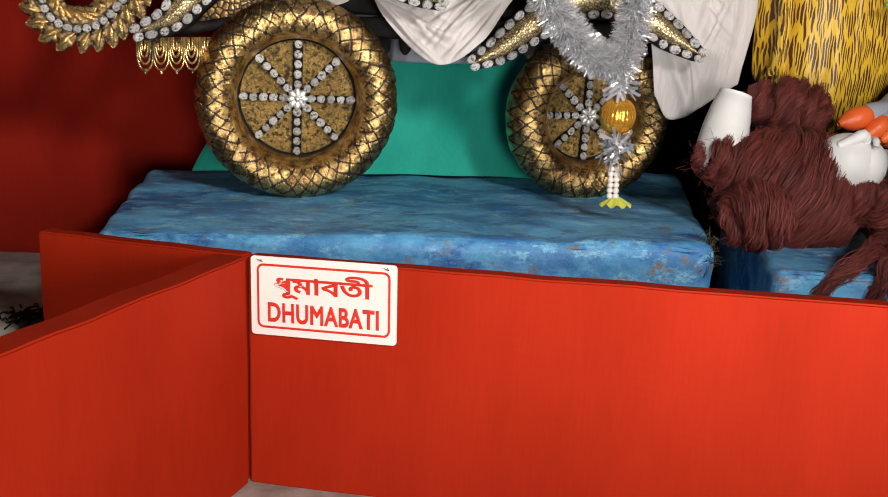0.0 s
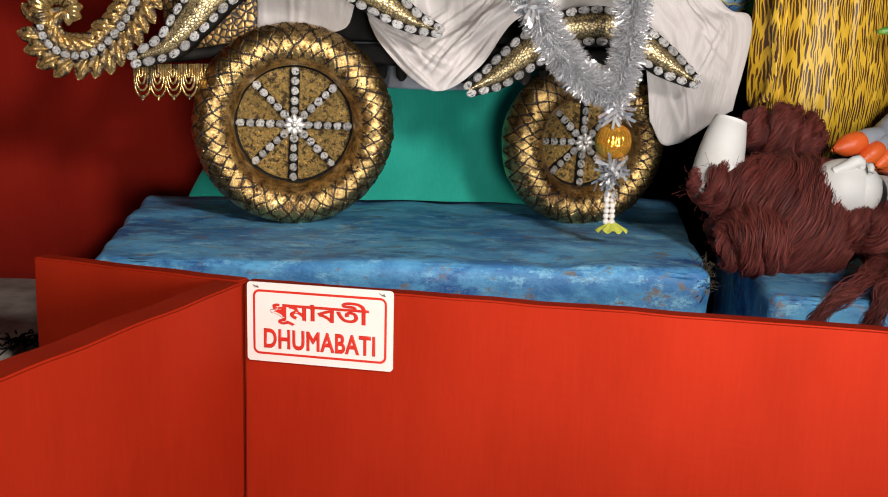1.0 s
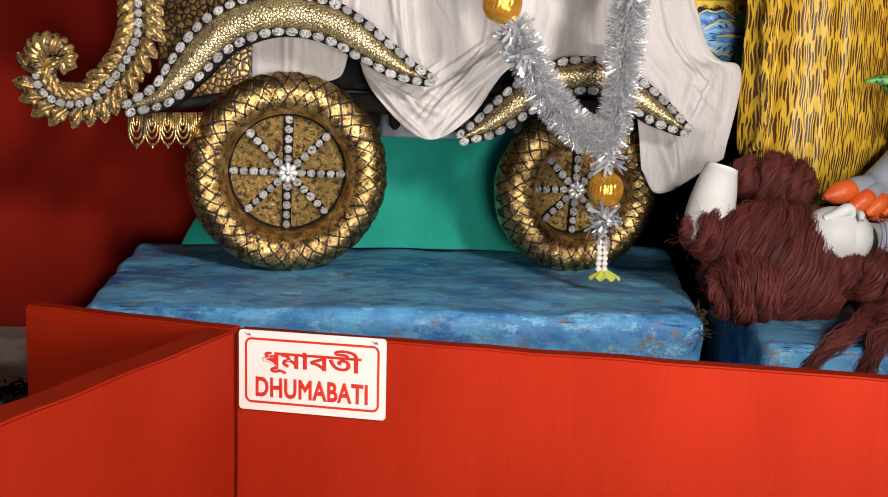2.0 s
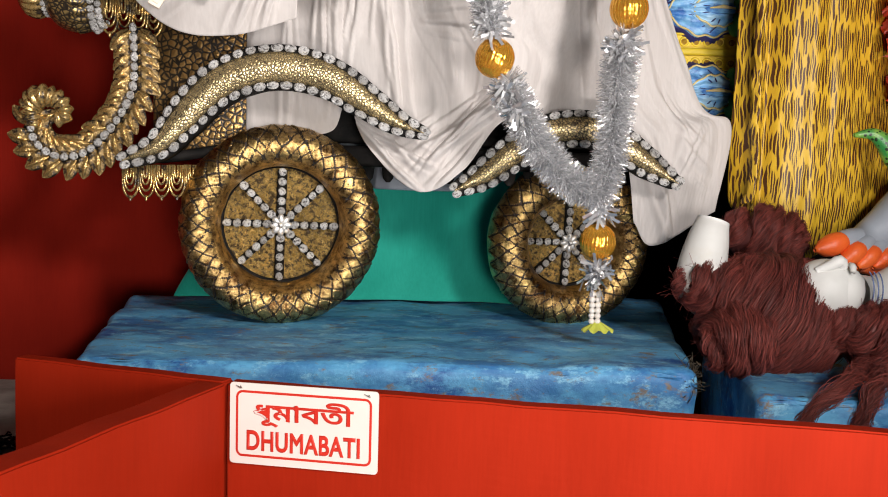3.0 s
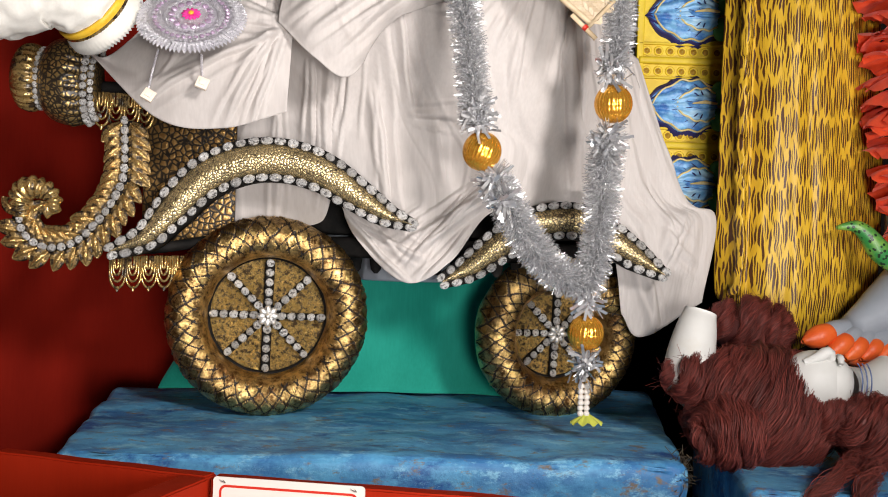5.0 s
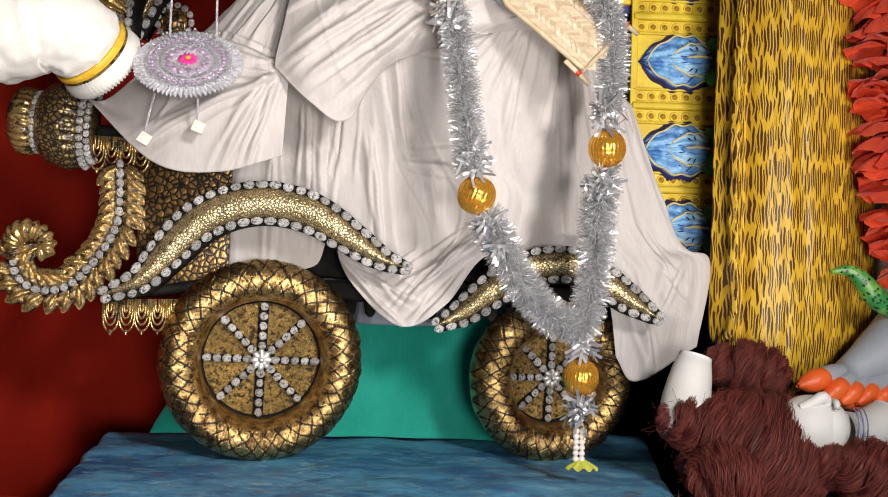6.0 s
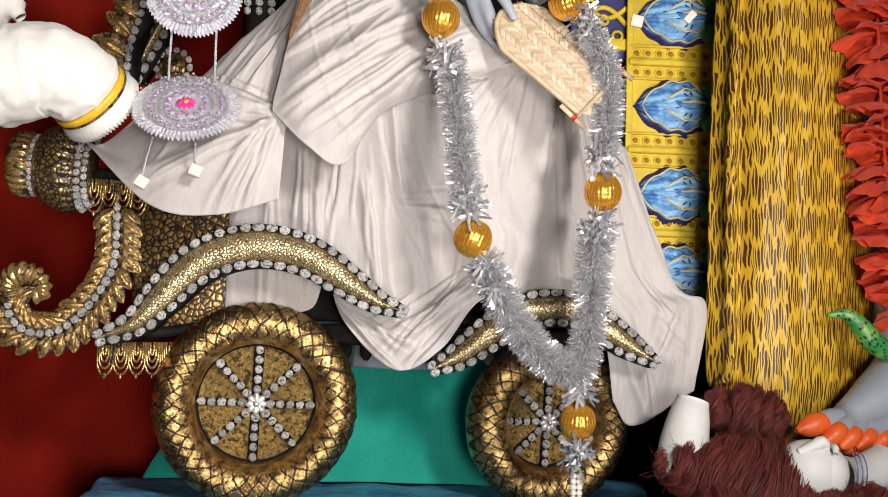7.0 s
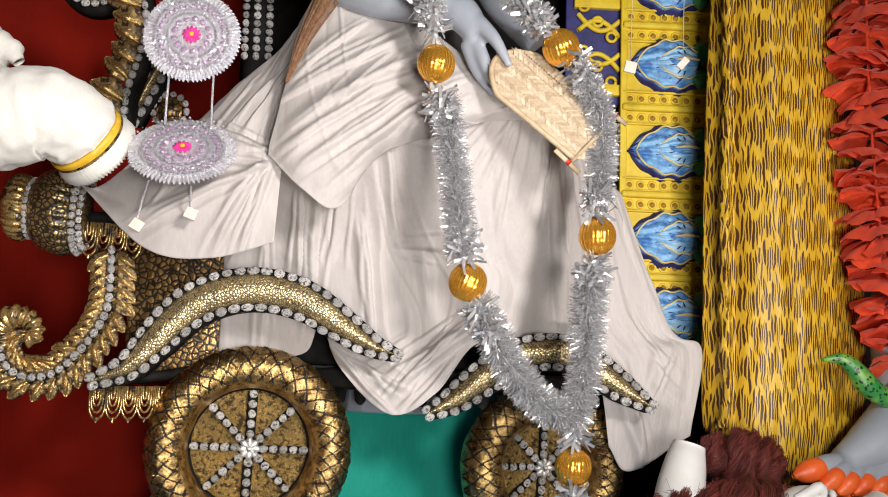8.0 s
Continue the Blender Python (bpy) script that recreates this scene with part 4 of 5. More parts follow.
def tinsel(parent, points, radius, density, seed):
    rnd = np.random.default_rng(seed)
    p = spline(points, 200)
    total = np.linalg.norm(np.diff(p, axis=0), axis=1).sum()
    n = int(total * density * 1.5)
    i = rnd.integers(0, 199, n)
    f = rnd.random(n)[:, None]
    c = p[i] * (1 - f) + p[i + 1] * f
    d = rnd.normal(size=(n, 3))
    tang = p[i + 1] - p[i]
    tang /= np.linalg.norm(tang, axis=1)[:, None]
    d -= tang * (d * tang).sum(1)[:, None] * 0.7
    l = radius * rnd.uniform(0.4, 0.92, n)
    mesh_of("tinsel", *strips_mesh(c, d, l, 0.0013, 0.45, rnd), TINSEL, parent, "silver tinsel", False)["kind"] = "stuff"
    mesh_of("cord", *tube(p[::8], 0.004, 6), STEEL, parent)


def foil_bow(parent, at, seed, size=0.048, count=54):
    rnd = np.random.default_rng(seed)
    c = np.array(at)[None] + rnd.normal(size=(count, 3)) * 0.009
    d = rnd.normal(size=(count, 3))
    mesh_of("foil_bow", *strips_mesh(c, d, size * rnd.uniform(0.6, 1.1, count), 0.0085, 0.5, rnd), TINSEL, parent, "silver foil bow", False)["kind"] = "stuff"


def ball_mesh():
    bm = bmesh.new()
    bmesh.ops.create_uvsphere(bm, u_segments=104, v_segments=26, radius=1)
    for v in bm.verts:
        a = math.atan2(v.co.y, v.co.x)
        v.co *= 1 + 0.022 * math.cos(a * 26) * math.sqrt(max(0, 1 - v.co.z ** 2))
    me = bpy.data.meshes.new("ball")
    bm.to_mesh(me)
    bm.free()
    me.materials.append(BALL)
    me.shade_smooth()
    return me


BAUBLE = ball_mesh()
garland = thing("tinsel_garland", "silver tinsel garland with amber baubles hanging from the statue", "garland")


def bauble(at, r, tilt=0.0):
    ob = new("bauble", BAUBLE)
    ob.parent = garland
    ob.matrix_local = Matrix.LocRotScale(Vector(at), Euler((0.15, tilt, random.uniform(0, 1))), (r, r, r * 1.04))
    tagged(ob, "ribbed amber bauble")


for at, tilt in (((0.045, 2.42, 1.797), 0.1), ((0.145, 2.46, 1.249), 0.35), ((0.477, 2.5, 1.385), -0.1), ((0.365, 2.44, 1.862), -0.6), ((0.445, 2.62, 0.793), 0.0), ((-0.015, 2.42, 2.225), 0.2)):
    bauble(at, 0.0475, tilt)
tinsel(garland, [(0.068, 2.42, 1.706), (0.089, 2.43, 1.6), (0.108, 2.44, 1.472), (0.129, 2.45, 1.309)], 0.050, 17000, 1)
tinsel(garland, [(0.175, 2.48, 1.193), (0.224, 2.52, 1.111), (0.281, 2.56, 1.028), (0.351, 2.58, 0.955), (0.436, 2.6, 0.92)], 0.058, 19000, 2)
tinsel(garland, [(0.468, 2.5, 1.307), (0.465, 2.54, 1.209), (0.465, 2.56, 1.093), (0.455, 2.58, 0.991), (0.439, 2.6, 0.914)], 0.056, 19000, 3)
tinsel(garland, [(0.477, 2.5, 1.485), (0.484, 2.48, 1.585), (0.473, 2.46, 1.699), (0.424, 2.44, 1.781)], 0.048, 17000, 4)
tinsel(garland, [(0.319, 2.44, 1.928), (0.266, 2.44, 1.971), (0.198, 2.44, 2.044)], 0.048, 17000, 5)
tinsel(garland, [(0.029, 2.42, 1.905), (0.018, 2.42, 1.996), (-0.001, 2.42, 2.148)], 0.048, 17000, 6)
for k, at in enumerate(((0.035, 2.41, 1.89), (0.013, 2.41, 1.938), (0.056, 2.41, 1.707), (0.069, 2.41, 1.669), (0.13, 2.44, 1.346), (0.136, 2.44, 1.312), (0.179, 2.46, 1.18), (0.202, 2.48, 1.13), (0.465, 2.48, 1.477), (0.479, 2.49, 1.441), (0.466, 2.49, 1.309), (0.463, 2.5, 1.275),
                        (0.422, 2.43, 1.796), (0.41, 2.43, 1.825), (0.315, 2.43, 1.912), (0.287, 2.43, 1.945), (0.442, 2.6, 0.877), (0.449, 2.6, 0.724), (0.44, 2.6, 0.708))):
    foil_bow(garland, at, 40 + k)
for k in range(6):
    for dx in (-0.008, 0.008):
        bm = bmesh.new()
        bmesh.ops.create_icosphere(bm, subdivisions=2, radius=0.0088)
        q = part("pearl", bm, PEARL, garland)
        q.matrix_local = Matrix.Translation(Vector((0.445, 2.62, 0.653)) + Vector((dx, random.uniform(-0.003, 0.003), -0.0145 * k)))


def fan_flower(at):
    verts = []
    n, m = 7, 40
    for i in range(n):
        r = 0.006 + 0.042 * i / (n - 1)
        for j in range(m):
            a = 2 * math.pi * j / (m - 1)
            verts.append((at[0] + r * math.cos(a) * 0.9, at[1] + r * math.sin(a) * 0.6 + 0.004 * math.cos(a * 9) * i / n, at[2] - 0.030 * (i / n) - 0.006 * math.sin(a * 9) * i / n))
    return verts, grid_faces(n, m)


fl = mesh_of("cloth_flower", *fan_flower((0.454, 2.62, 0.581)), LIME, garland, "lime green cloth flower")

# ---- hanging medallions ----
hang = thing("hanging_medallions", "silver sequinned medallions with pink flowers hanging on bead cords", "ornament")
GEMBEAD = BEAD.copy()
GEMBEAD.materials.clear()
GEMBEAD.materials.append(GEM)
SEQBEAD = BEAD.copy()
SEQBEAD.materials.clear()
SEQBEAD.materials.append(SEQUIN)


def medallion(place, r, pink_label):
    n, m = 34, 360
    verts = []
    for i in range(n):
        t = i / (n - 1)
        for k in range(m):
            a = 2 * math.pi * k / m
            y = -0.010 + 0.006 * t
            y -= 0.004 * max(0, math.cos((t - 0.55) * 26)) * (t < 0.8)
            y += 0.0035 * math.cos(a * 72 + 2 * noise.noise(Vector((math.cos(a) * 4, math.sin(a) * 4, t * 3)))) * (t > 0.8)
            rr = r * t * (1 + (0.02 * math.cos(a * 72 + 2 * noise.noise(Vector((math.cos(a) * 4, math.sin(a) * 4, t * 3)))) + 0.02 * noise.noise(Vector((math.cos(a) * 3, math.sin(a) * 3, 2)))) * (t > 0.86))
            verts.append((rr * math.cos(a), y, rr * math.sin(a)))
    ob = mesh_of("medallion", verts, grid_faces(n, m, True), SEQUIN, hang, "pleated silver disc")
    ob.matrix_local = place
    for ring, size, mesh in ((0.36, 0.0085, GEMBEAD), (0.66, 0.0058, GEMBEAD), (0.50, 0.0034, SEQBEAD), (0.76, 0.0036, SEQBEAD)):
        k = int(2 * math.pi * ring * r / (size * 2.5))
        for i in range(k):
            a = 2 * math.pi * i / k
            b = new("gem", mesh)
            b.parent = ob
            b.matrix_local = Matrix.LocRotScale(Vector((ring * r * math.cos(a), -0.013, ring * r * math.sin(a))), Euler((random.uniform(-0.4, 0.4), 0, random.uniform(-0.4, 0.4))), (size, size * 0.7, size))
    rnd = np.random.default_rng(int(place.translation.z * 1000))
    bits = []
    for _ in range(420):
        a, q = rnd.uniform(0, 6.283), r * math.sqrt(rnd.uniform(0.05, 0.98))
        c = Vector((q * math.cos(a), -0.016 - rnd.uniform(0, 0.003), q * math.sin(a)))
        e = Euler(rnd.uniform(-0.6, 0.6, 3)).to_matrix()
        k = rnd.uniform(0.0012, 0.0028)
        bits.append(([c + e @ Vector((sx * k, 0, sz * k)) for sx, sz in ((-1, -1), (1, -1), (1, 1), (-1, 1))], [(0, 1, 2, 3)]))
    mesh_of("glitter", *join(bits), SPARK, ob, "loose silver glitter", False)["kind"] = "stuff"
    bm = bmesh.new()
    for i in range(12):
        a = 2 * math.pi * i / 12
        q = bmesh.ops.create_icosphere(bm, subdivisions=1, radius=0.010)["verts"]
        for v in q:
            v.co = Matrix.Rotation(-a, 3, "Y") @ Vector((v.co.x * 1.3 + 0.013, v.co.y * 0.35 - 0.016, v.co.z * 0.55))
    part("pink_flower", bm, PINK, ob, "pink felt flower")
    bm = bmesh.new()
    bmesh.ops.create_icosphere(bm, subdivisions=2, radius=0.007)
    for v in bm.verts:
        v.co.y = v.co.y * 0.6 - 0.020
    part("flower_eye", bm, YELLOW_BAND, ob, "yellow flower centre")


medallion(pose(*(-0.595, 2.52, 1.873), -4, 0, 4), 0.125, "")
medallion(pose(*(-0.588, 2.48, 1.555), -40, 0, 4), 0.134, "")
for a, b in (((-0.65, 2.53, 1.769), (-0.651, 2.53, 1.634)), ((-0.535, 2.53, 1.775), (-0.534, 2.54, 1.642)), ((-0.674, 2.5, 1.482), (-0.705, 2.54, 1.391)), ((-0.566, 2.5, 1.472), (-0.571, 2.54, 1.42))):
    pts = spline([a, tuple((np.array(a) + np.array(b)) / 2 + np.array((0.0, -0.003, 0))), b], 28)
    mesh_of("bead_cord", *tube(pts, [0.0028 + 0.001 * (i % 2) for i in range(28)], 6), SEQUIN, hang, "fine silver bead cord")


def tag(at, turn, size=0.031):
    ob = part("tag", box_bm((size, 0.010, size), (0, 0, 0), 0.002), CREAM, hang, "cream square tag", False)
    ob.matrix_local = Matrix.Translation(Vector(at)) @ pose(0, 0, 0, -20, turn, 10)
    part("tag_centre", box_bm((size * 0.5, 0.006, size * 0.5), (0, -0.006, 0), 0.001), CREAM, ob, "", False)


tag((-0.703, 2.53, 1.369), 28)
tag((-0.568, 2.53, 1.404), 20)
# two small tags hang before the lotus board too
far = thing("hanging_tags", "small cream and pink tags hanging on a thread", "ornament")
for at, turn in (((0.648, 2.9, 1.977), 12), ((0.81, 2.9, 1.997), 40)):
    ob = part("tag", box_bm((0.036, 0.010, 0.036) if turn < 30 else (0.022, 0.010, 0.04), (0, 0, 0), 0.002), CREAM, far, "cream square tag", False)
    ob.matrix_local = Matrix.Translation(Vector(at)) @ pose(0, 0, 0, 0, turn, 0)
    up = Vector(at)
    mesh_of("thread", *tube([up + Vector((0, 0, 0.01)), up + Vector((0.004, 0, 0.25)), up + Vector((0.0, 0, 0.6))], 0.0012, 5), PEARL, far)

# ---- white cloth sleeve with a gold band ----
sleeve = thing("cloth_sleeve", "bent sleeve of crinkled white cloth with a yellow band and frill", "sleeve")
axis = spline([(-1.96, 2.6, 1.295), (-1.644, 2.5, 1.539), (-1.317, 2.45, 1.606), (-1.027, 2.42, 1.607), (-0.932, 2.42, 1.623), (-0.874, 2.44, 1.613), (-0.836, 2.49, 1.579)], 150)
rad = np.interp(np.linspace(0, 1, 150), (0, 0.5, 0.72, 0.82, 0.9, 1.0), (0.16, 0.150, 0.138, 0.128, 0.112, 0.100))
rad = [r * (1 + 0.020 * math.sin(i * 1.35) + 0.008 * math.sin(i * 0.83 + 1) + 0.03 * noise.noise(Vector((i * 0.11, 1, 3)))) for i, r in enumerate(rad)]
v, f = tube(axis, rad, 72)
v = [p + 0.005 * Vector((noise.noise(p * 30), noise.noise(p * 34), noise.noise(p * 38))) + 0.006 * Vector((noise.noise(p * 14), noise.noise(p * 14 + Vector((9, 9, 9))), noise.noise(p * 22))) for p in v]
mesh_of("sleeve", v, f, LAC, sleeve)
end, way = Vector(axis[-1]), Vector(axis[-1] - axis[-6]).normalized()
mesh_of("band", *tube([end - way * 0.012, end - way * 0.008, end + way * 0.004, end + way * 0.008], (0.101, 0.105, 0.105, 0.101), 60), YELLOW_BAND, sleeve, "yellow satin band with gold edge")
mesh_of("band_edge", *tube([end + way * 0.008, end + way * 0.012, end + way * 0.016], (0.102, 0.105, 0.101), 60), GOLD, sleeve, "gold edging")
fr = [end + way * t for t in (0.014, 0.03, 0.05, 0.066, 0.072)]
v, f = tube(fr, (0.099, 0.106, 0.108, 0.096, 0.02), 120)
c = end + way * 0.04
v = [p + (p - c).normalized() * 0.004 * (1 if (i % 120) % 2 else -1) for i, p in enumerate(v)]
mesh_of("frill", v, f, LAC, sleeve, "gathered white frill")
puff = tube(spline([(-1.197, 2.5, 1.844), (-1.108, 2.5, 1.81), (-1.052, 2.5, 1.802), (-1.027, 2.5, 1.776)], 24), [0.075 * math.sin(math.pi * (0.35 + 0.6 * i / 23)) + 0.004 * math.sin(i * 2) for i in range(24)], 40)
mesh_of("upper_puff", *puff, LAC, sleeve, "white cloth puff")
mesh_of("stand", *tube([(-1.96, 2.6, 1.295), (-2.05, 2.6, 0.5), (-2.05, 2.6, 0.0)], (0.15, 0.17, 0.2), 24), LAC, sleeve, "white cloth hanging to the floor")

# ---- bamboo winnowing tray ----


def winnow():
    ob = thing("winnowing_tray", "pale woven bamboo winnowing tray under the statue's fingers", "tray")
    o = Vector((0.240, 2.48, 1.815))
    ex = Vector((0.455, 2.46, 1.627)) - o
    length = ex.length
    ex.normalize()
    ey = (Vector((0.328, 2.5, 1.873)) - o)
    ey -= ex * ey.dot(ex)
    ey.normalize()
    ez = ex.cross(ey)
    m = Matrix((ex, ey, ez)).transposed().to_4x4()
    ob.matrix_world = Matrix.Translation(o) @ m

    def half(x):
        t = (x + 0.045) / (length + 0.05)
        return 0.088 * min(1, max(0, t) ** 0.45 * 2.0) * (1 - 0.12 * t) if 0 <= t <= 1 else -1
    rows = []
    band, gap = 0.0235, 0.0088
    for j in range(-5, 6):
        for i in range(-9, 42):
            x, y = i * gap, j * band
            if half(x) > 0 and abs(y) < half(x):
                a = 0.75 if j % 2 else -0.75
                w, l, z = 0.0040, 0.0165, 0.0015 * (i % 2) + y * y
                c, s = math.cos(a), math.sin(a)
                quad = [(x + dx * c - dy * s, max(-half(x), min(half(x), y + dx * s + dy * c)), z + dz) for dx, dy, dz in ((-l, -w, -0.0012), (l, -w, -0.0012), (l, w, -0.0012), (-l, w, -0.0012), (0, -w, 0.0018), (0, w, 0.0018))]
                rows.append((quad, [(0, 4, 5, 3), (4, 1, 2, 5)]))
    mesh_of("weave", *join(rows), WEAVE, ob, "herringbone bamboo weave", False)
    xs = np.linspace(-0.044, length - 0.002, 40)
    back = [(x, half(x), -0.006) for x in xs]
    mesh_of("mat", [(x, s * half(x), -0.003) for x in xs for s in (-1, 1)], grid_faces(40, 2), BAMBOO, ob, "", False)
    mesh_of("rim", *tube(spline([(x, -half(x), 0.004) for x in xs[::-1]] + back, 90), 0.0075, 8), BAMBOO, ob, "split bamboo rim")
    mesh_of("rim_end", *tube([(length, -0.10, 0.004), (length, 0.10, 0.004)], 0.006, 8), BAMBOO, ob, "split bamboo bar")
    for y in (-0.097, 0.09):
        mesh_of("rim_tail", *tube([(length - 0.05, y, 0.008), (length + 0.035, y * 1.05, 0.008)], 0.0065, 8, 0.6), BAMBOO, ob, "projecting bamboo end")
        mesh_of("binding", *tube([(length - 0.008, y * 1.02, 0.009), (length + 0.002, y * 1.02, 0.009)], 0.0082, 8), SIGN_RED, ob, "red binding")


winnow()

# ---- lotus board ----
PETAL = surf("blue_lotus_paint", (0.05, 0.20, 0.56), (0.22, 0.50, 0.80), 22, 0.4, 0, 70, 0.6, 0.004, 0.40, 0.60, (0.02, 0.09, 0.34), 14)
PETAL_PALE = surf("pale_blue_lotus_paint", (0.16, 0.42, 0.75), (0.42, 0.66, 0.86), 30, 0.4, 0, 70, 0.5, 0.003)
PALE_GOLD = surf("pale_gold_line", (0.62, 0.45, 0.14), (0.80, 0.68, 0.35), 40, 0.45)
LEAF_GREEN = surf("green_leaf_paint", (0.03, 0.22, 0.06), (0.08, 0.38, 0.12), 20, 0.5)
OCHRE = surf("brown_gold_paint", (0.22, 0.11, 0.01), (0.42, 0.25, 0.02), 60, 0.4)
NAVY = surf("navy_paint", (0.015, 0.015, 0.10), (0.03, 0.03, 0.17), 20, 0.6)
BY = 3.35
board = thing("lotus_board", "yellow carved board with blue lotus petals and stud rows", "panel")


def flat_slab(parent, name, x0, x1, z0, z1, y0, y1, material, label="", bev=0.004):
    return part(name, box_bm((x1 - x0, y1 - y0, z1 - z0), ((x0 + x1) / 2, (y0 + y1) / 2, (z0 + z1) / 2), bev), material, parent, label)


BX0, BX1 = (0.718, 3.35, 1.76)[0], (1.185, 3.35, 1.781)[0]
flat_slab(board, "backboard", BX0, BX1, (0.867, 3.35, 1.199)[2], 2.8, BY, BY + 0.05, YELLOW)
flat_slab(board, "navy_field", (0.521, 3.38, 2.382)[0], BX0, 2.0, 2.8, BY + 0.03, BY + 0.06, NAVY, "navy field behind cut-out scrollwork")
for k in range(11):
    z = 2.06 + 0.062 * k
    sgn = 1 if k % 2 else -1
    pts = [(BX0 - 0.005 - 0.15 * t, BY + 0.02, z + sgn * 0.05 * math.sin(math.pi * t) + 0.02 * t) for t in np.linspace(0, 1, 14)]
    mesh_of("scrollwork", *tube(pts, 0.0095, 6), YELLOW, board)
for k in range(12):
    c = (BX0 - 0.035 - 0.05 * (k % 3), BY + 0.016, 2.08 + 0.055 * k)
    mesh_of("scroll_ring", *tube([(c[0] + 0.017 * math.cos(a), c[1], c[2] + 0.017 * math.sin(a)) for a in np.linspace(0, 6.2, 16)], 0.006, 6), YELLOW, board)
for z in (2.03, 2.35, 2.62):
    flat_slab(board, "cross_strip", BX0 - 0.17, BX0, z, z + 0.04, BY + 0.01, BY + 0.035, YELLOW)
flat_slab(board, "edge_strip", BX0 - 0.006, BX0 + 0.018, (0.867, 3.35, 1.199)[2], 2.8, BY - 0.012, BY + 0.004, YELLOW)


def stud_mesh():
    bm = bmesh.new()
    vs = []
    prof = ((0.0165, 0.0), (0.0165, 0.006), (0.0135, 0.009), (0.0105, 0.004), (0.0085, 0.004), (0.006, 0.010), (0.0, 0.011))
    for r, h in prof:
        for k in range(14):
            a = 2 * math.pi * k / 14
            vs.append(bm.verts.new((r * math.cos(a), -h, r * math.sin(a))))
    for f in grid_faces(len(prof), 14, True):
        bm.faces.new([vs[i] for i in f])
    me = bpy.data.meshes.new("stud")
    bm.to_mesh(me)
    bm.free()
    me.materials.append(YELLOW)
    me.materials.append(OCHRE)
    for p in me.polygons:
        if p.center.xz.length < 0.0105:
            p.material_index = 1
    me.shade_smooth()
    return me


STUD = stud_mesh()


def petal_shape(scale, thick, tip=1.0):
    """A pointed, scalloped petal with raised ribs; root at 0, tip towards -x."""
    n, m = 26, 23
    verts = []
    for i in range(n):
        t = i / (n - 1)
        h = 0.100 * math.sin(math.pi * min(1, 0.16 + 0.84 * t)) ** 0.62 * (1 + 0.06 * math.cos(t * 22))
        for j in range(m):
            s = 2 * j / (m - 1) - 1
            x = -0.235 * t * tip - 0.012 * (1 - abs(s))
            y = -thick * (1 - s * s) ** 0.5 * math.sin(math.pi * min(1, 0.2 + 0.8 * t)) ** 0.5 - 0.005 * math.cos(s * 16)
            verts.append((x * scale, y, h * s * scale))
    return verts, grid_faces(n, m)


def petal(z):
    ob = mesh_of("lotus_petal", *petal_shape(1.0, 0.050), PETAL, board, "blue painted lotus petal")
    ob.matrix_local = pose((0.988, 3.35, 1.772)[0], BY, z)
    v, f = petal_shape(1.05, 0.030)
    mesh_of("petal_edge", [(x + 0.004, y - 0.004, q) for x, y, q in v], f, NAVY, ob, "dark outline")
    v, f = petal_shape(0.62, 0.03)
    mesh_of("inner_petal", [(x - 0.012, y - 0.034, q) for x, y, q in v], f, PETAL_PALE, ob)
    v, f = petal_shape(0.34, 0.024)
    mesh_of("petal_heart", [(x * 1.25 - 0.012, y - 0.058, q * 0.5) for x, y, q in v], f, PETAL, ob)
    for sc, dy in ((0.93, -0.026), (0.6, -0.046)):
        top = [(-0.235 * t * sc - 0.004, dy - 0.012 * math.sin(math.pi * t), 0.100 * sc * math.sin(math.pi * min(1, 0.16 + 0.84 * t)) ** 0.62 * (1 + 0.06 * math.cos(t * 22)) * 0.93) for t in np.linspace(0.05, 1, 20)]
        mesh_of("gold_line", *tube(top + [(x, y, -q) for x, y, q in top[::-1]], 0.0035, 5), PALE_GOLD, ob, "pale gold outline")
    for k in range(-4, 5):
        if k:
            mesh_of("petal_rib", *tube([(-0.10 + 0.010 * abs(k), -0.060, 0.008 * k), (-0.14 + 0.018 * abs(k), -0.052, 0.0135 * k), (-0.19 + 0.026 * abs(k), -0.036, 0.0185 * k)], (0.0022, 0.003, 0.0012), 5), NAVY, ob)
    mesh_of("gold_line", *tube([(-0.02, -0.088, 0), (-0.06, -0.092, 0.004), (-0.10, -0.082, 0.0)], (0.004, 0.007, 0.002), 6), PALE_GOLD, ob)
    for sgn in (1, -1):
        bm = bmesh.new()
        bmesh.ops.create_icosphere(bm, subdivisions=3, radius=0.04)
        for v in bm.verts:
            v.co = Vector((v.co.x * 0.75 + 0.004, v.co.y * 0.7 - 0.03, v.co.z + sgn * 0.045))
        part("green_bud", bm, LEAF_GREEN, ob, "green painted bud")


ZS = [(0.863, 3.35, 2.139)[2], (0.865, 3.35, 1.827)[2], (0.866, 3.35, 1.521)[2], (0.867, 3.35, 1.253)[2]]
for z in [ZS[0] + 0.58, ZS[0] + 0.29] + ZS:
    petal(z)
for z0, z1 in zip([ZS[0] + 0.58, ZS[0] + 0.29] + ZS[:3], [ZS[0] + 0.29] + ZS):
    zc = (z0 + z1) / 2
    flat_slab(board, "ridge", BX0, BX1, zc - 0.012, zc + 0.012, BY - 0.022, BY + 0.004, YELLOW, "", 0.008)
    for dz in (-0.034, 0.034):
        for i in range(7):
            ob = new("stud", STUD)
            ob.parent = board
            ob.matrix_local = pose(BX0 + 0.03 + 0.040 * i, BY + 0.002, zc + dz)
        flat_slab(board, "fillet", BX0, BX1, zc + dz * 1.7 - 0.004, zc + dz * 1.7 + 0.004, BY - 0.012, BY + 0.004, YELLOW, "", 0.003)

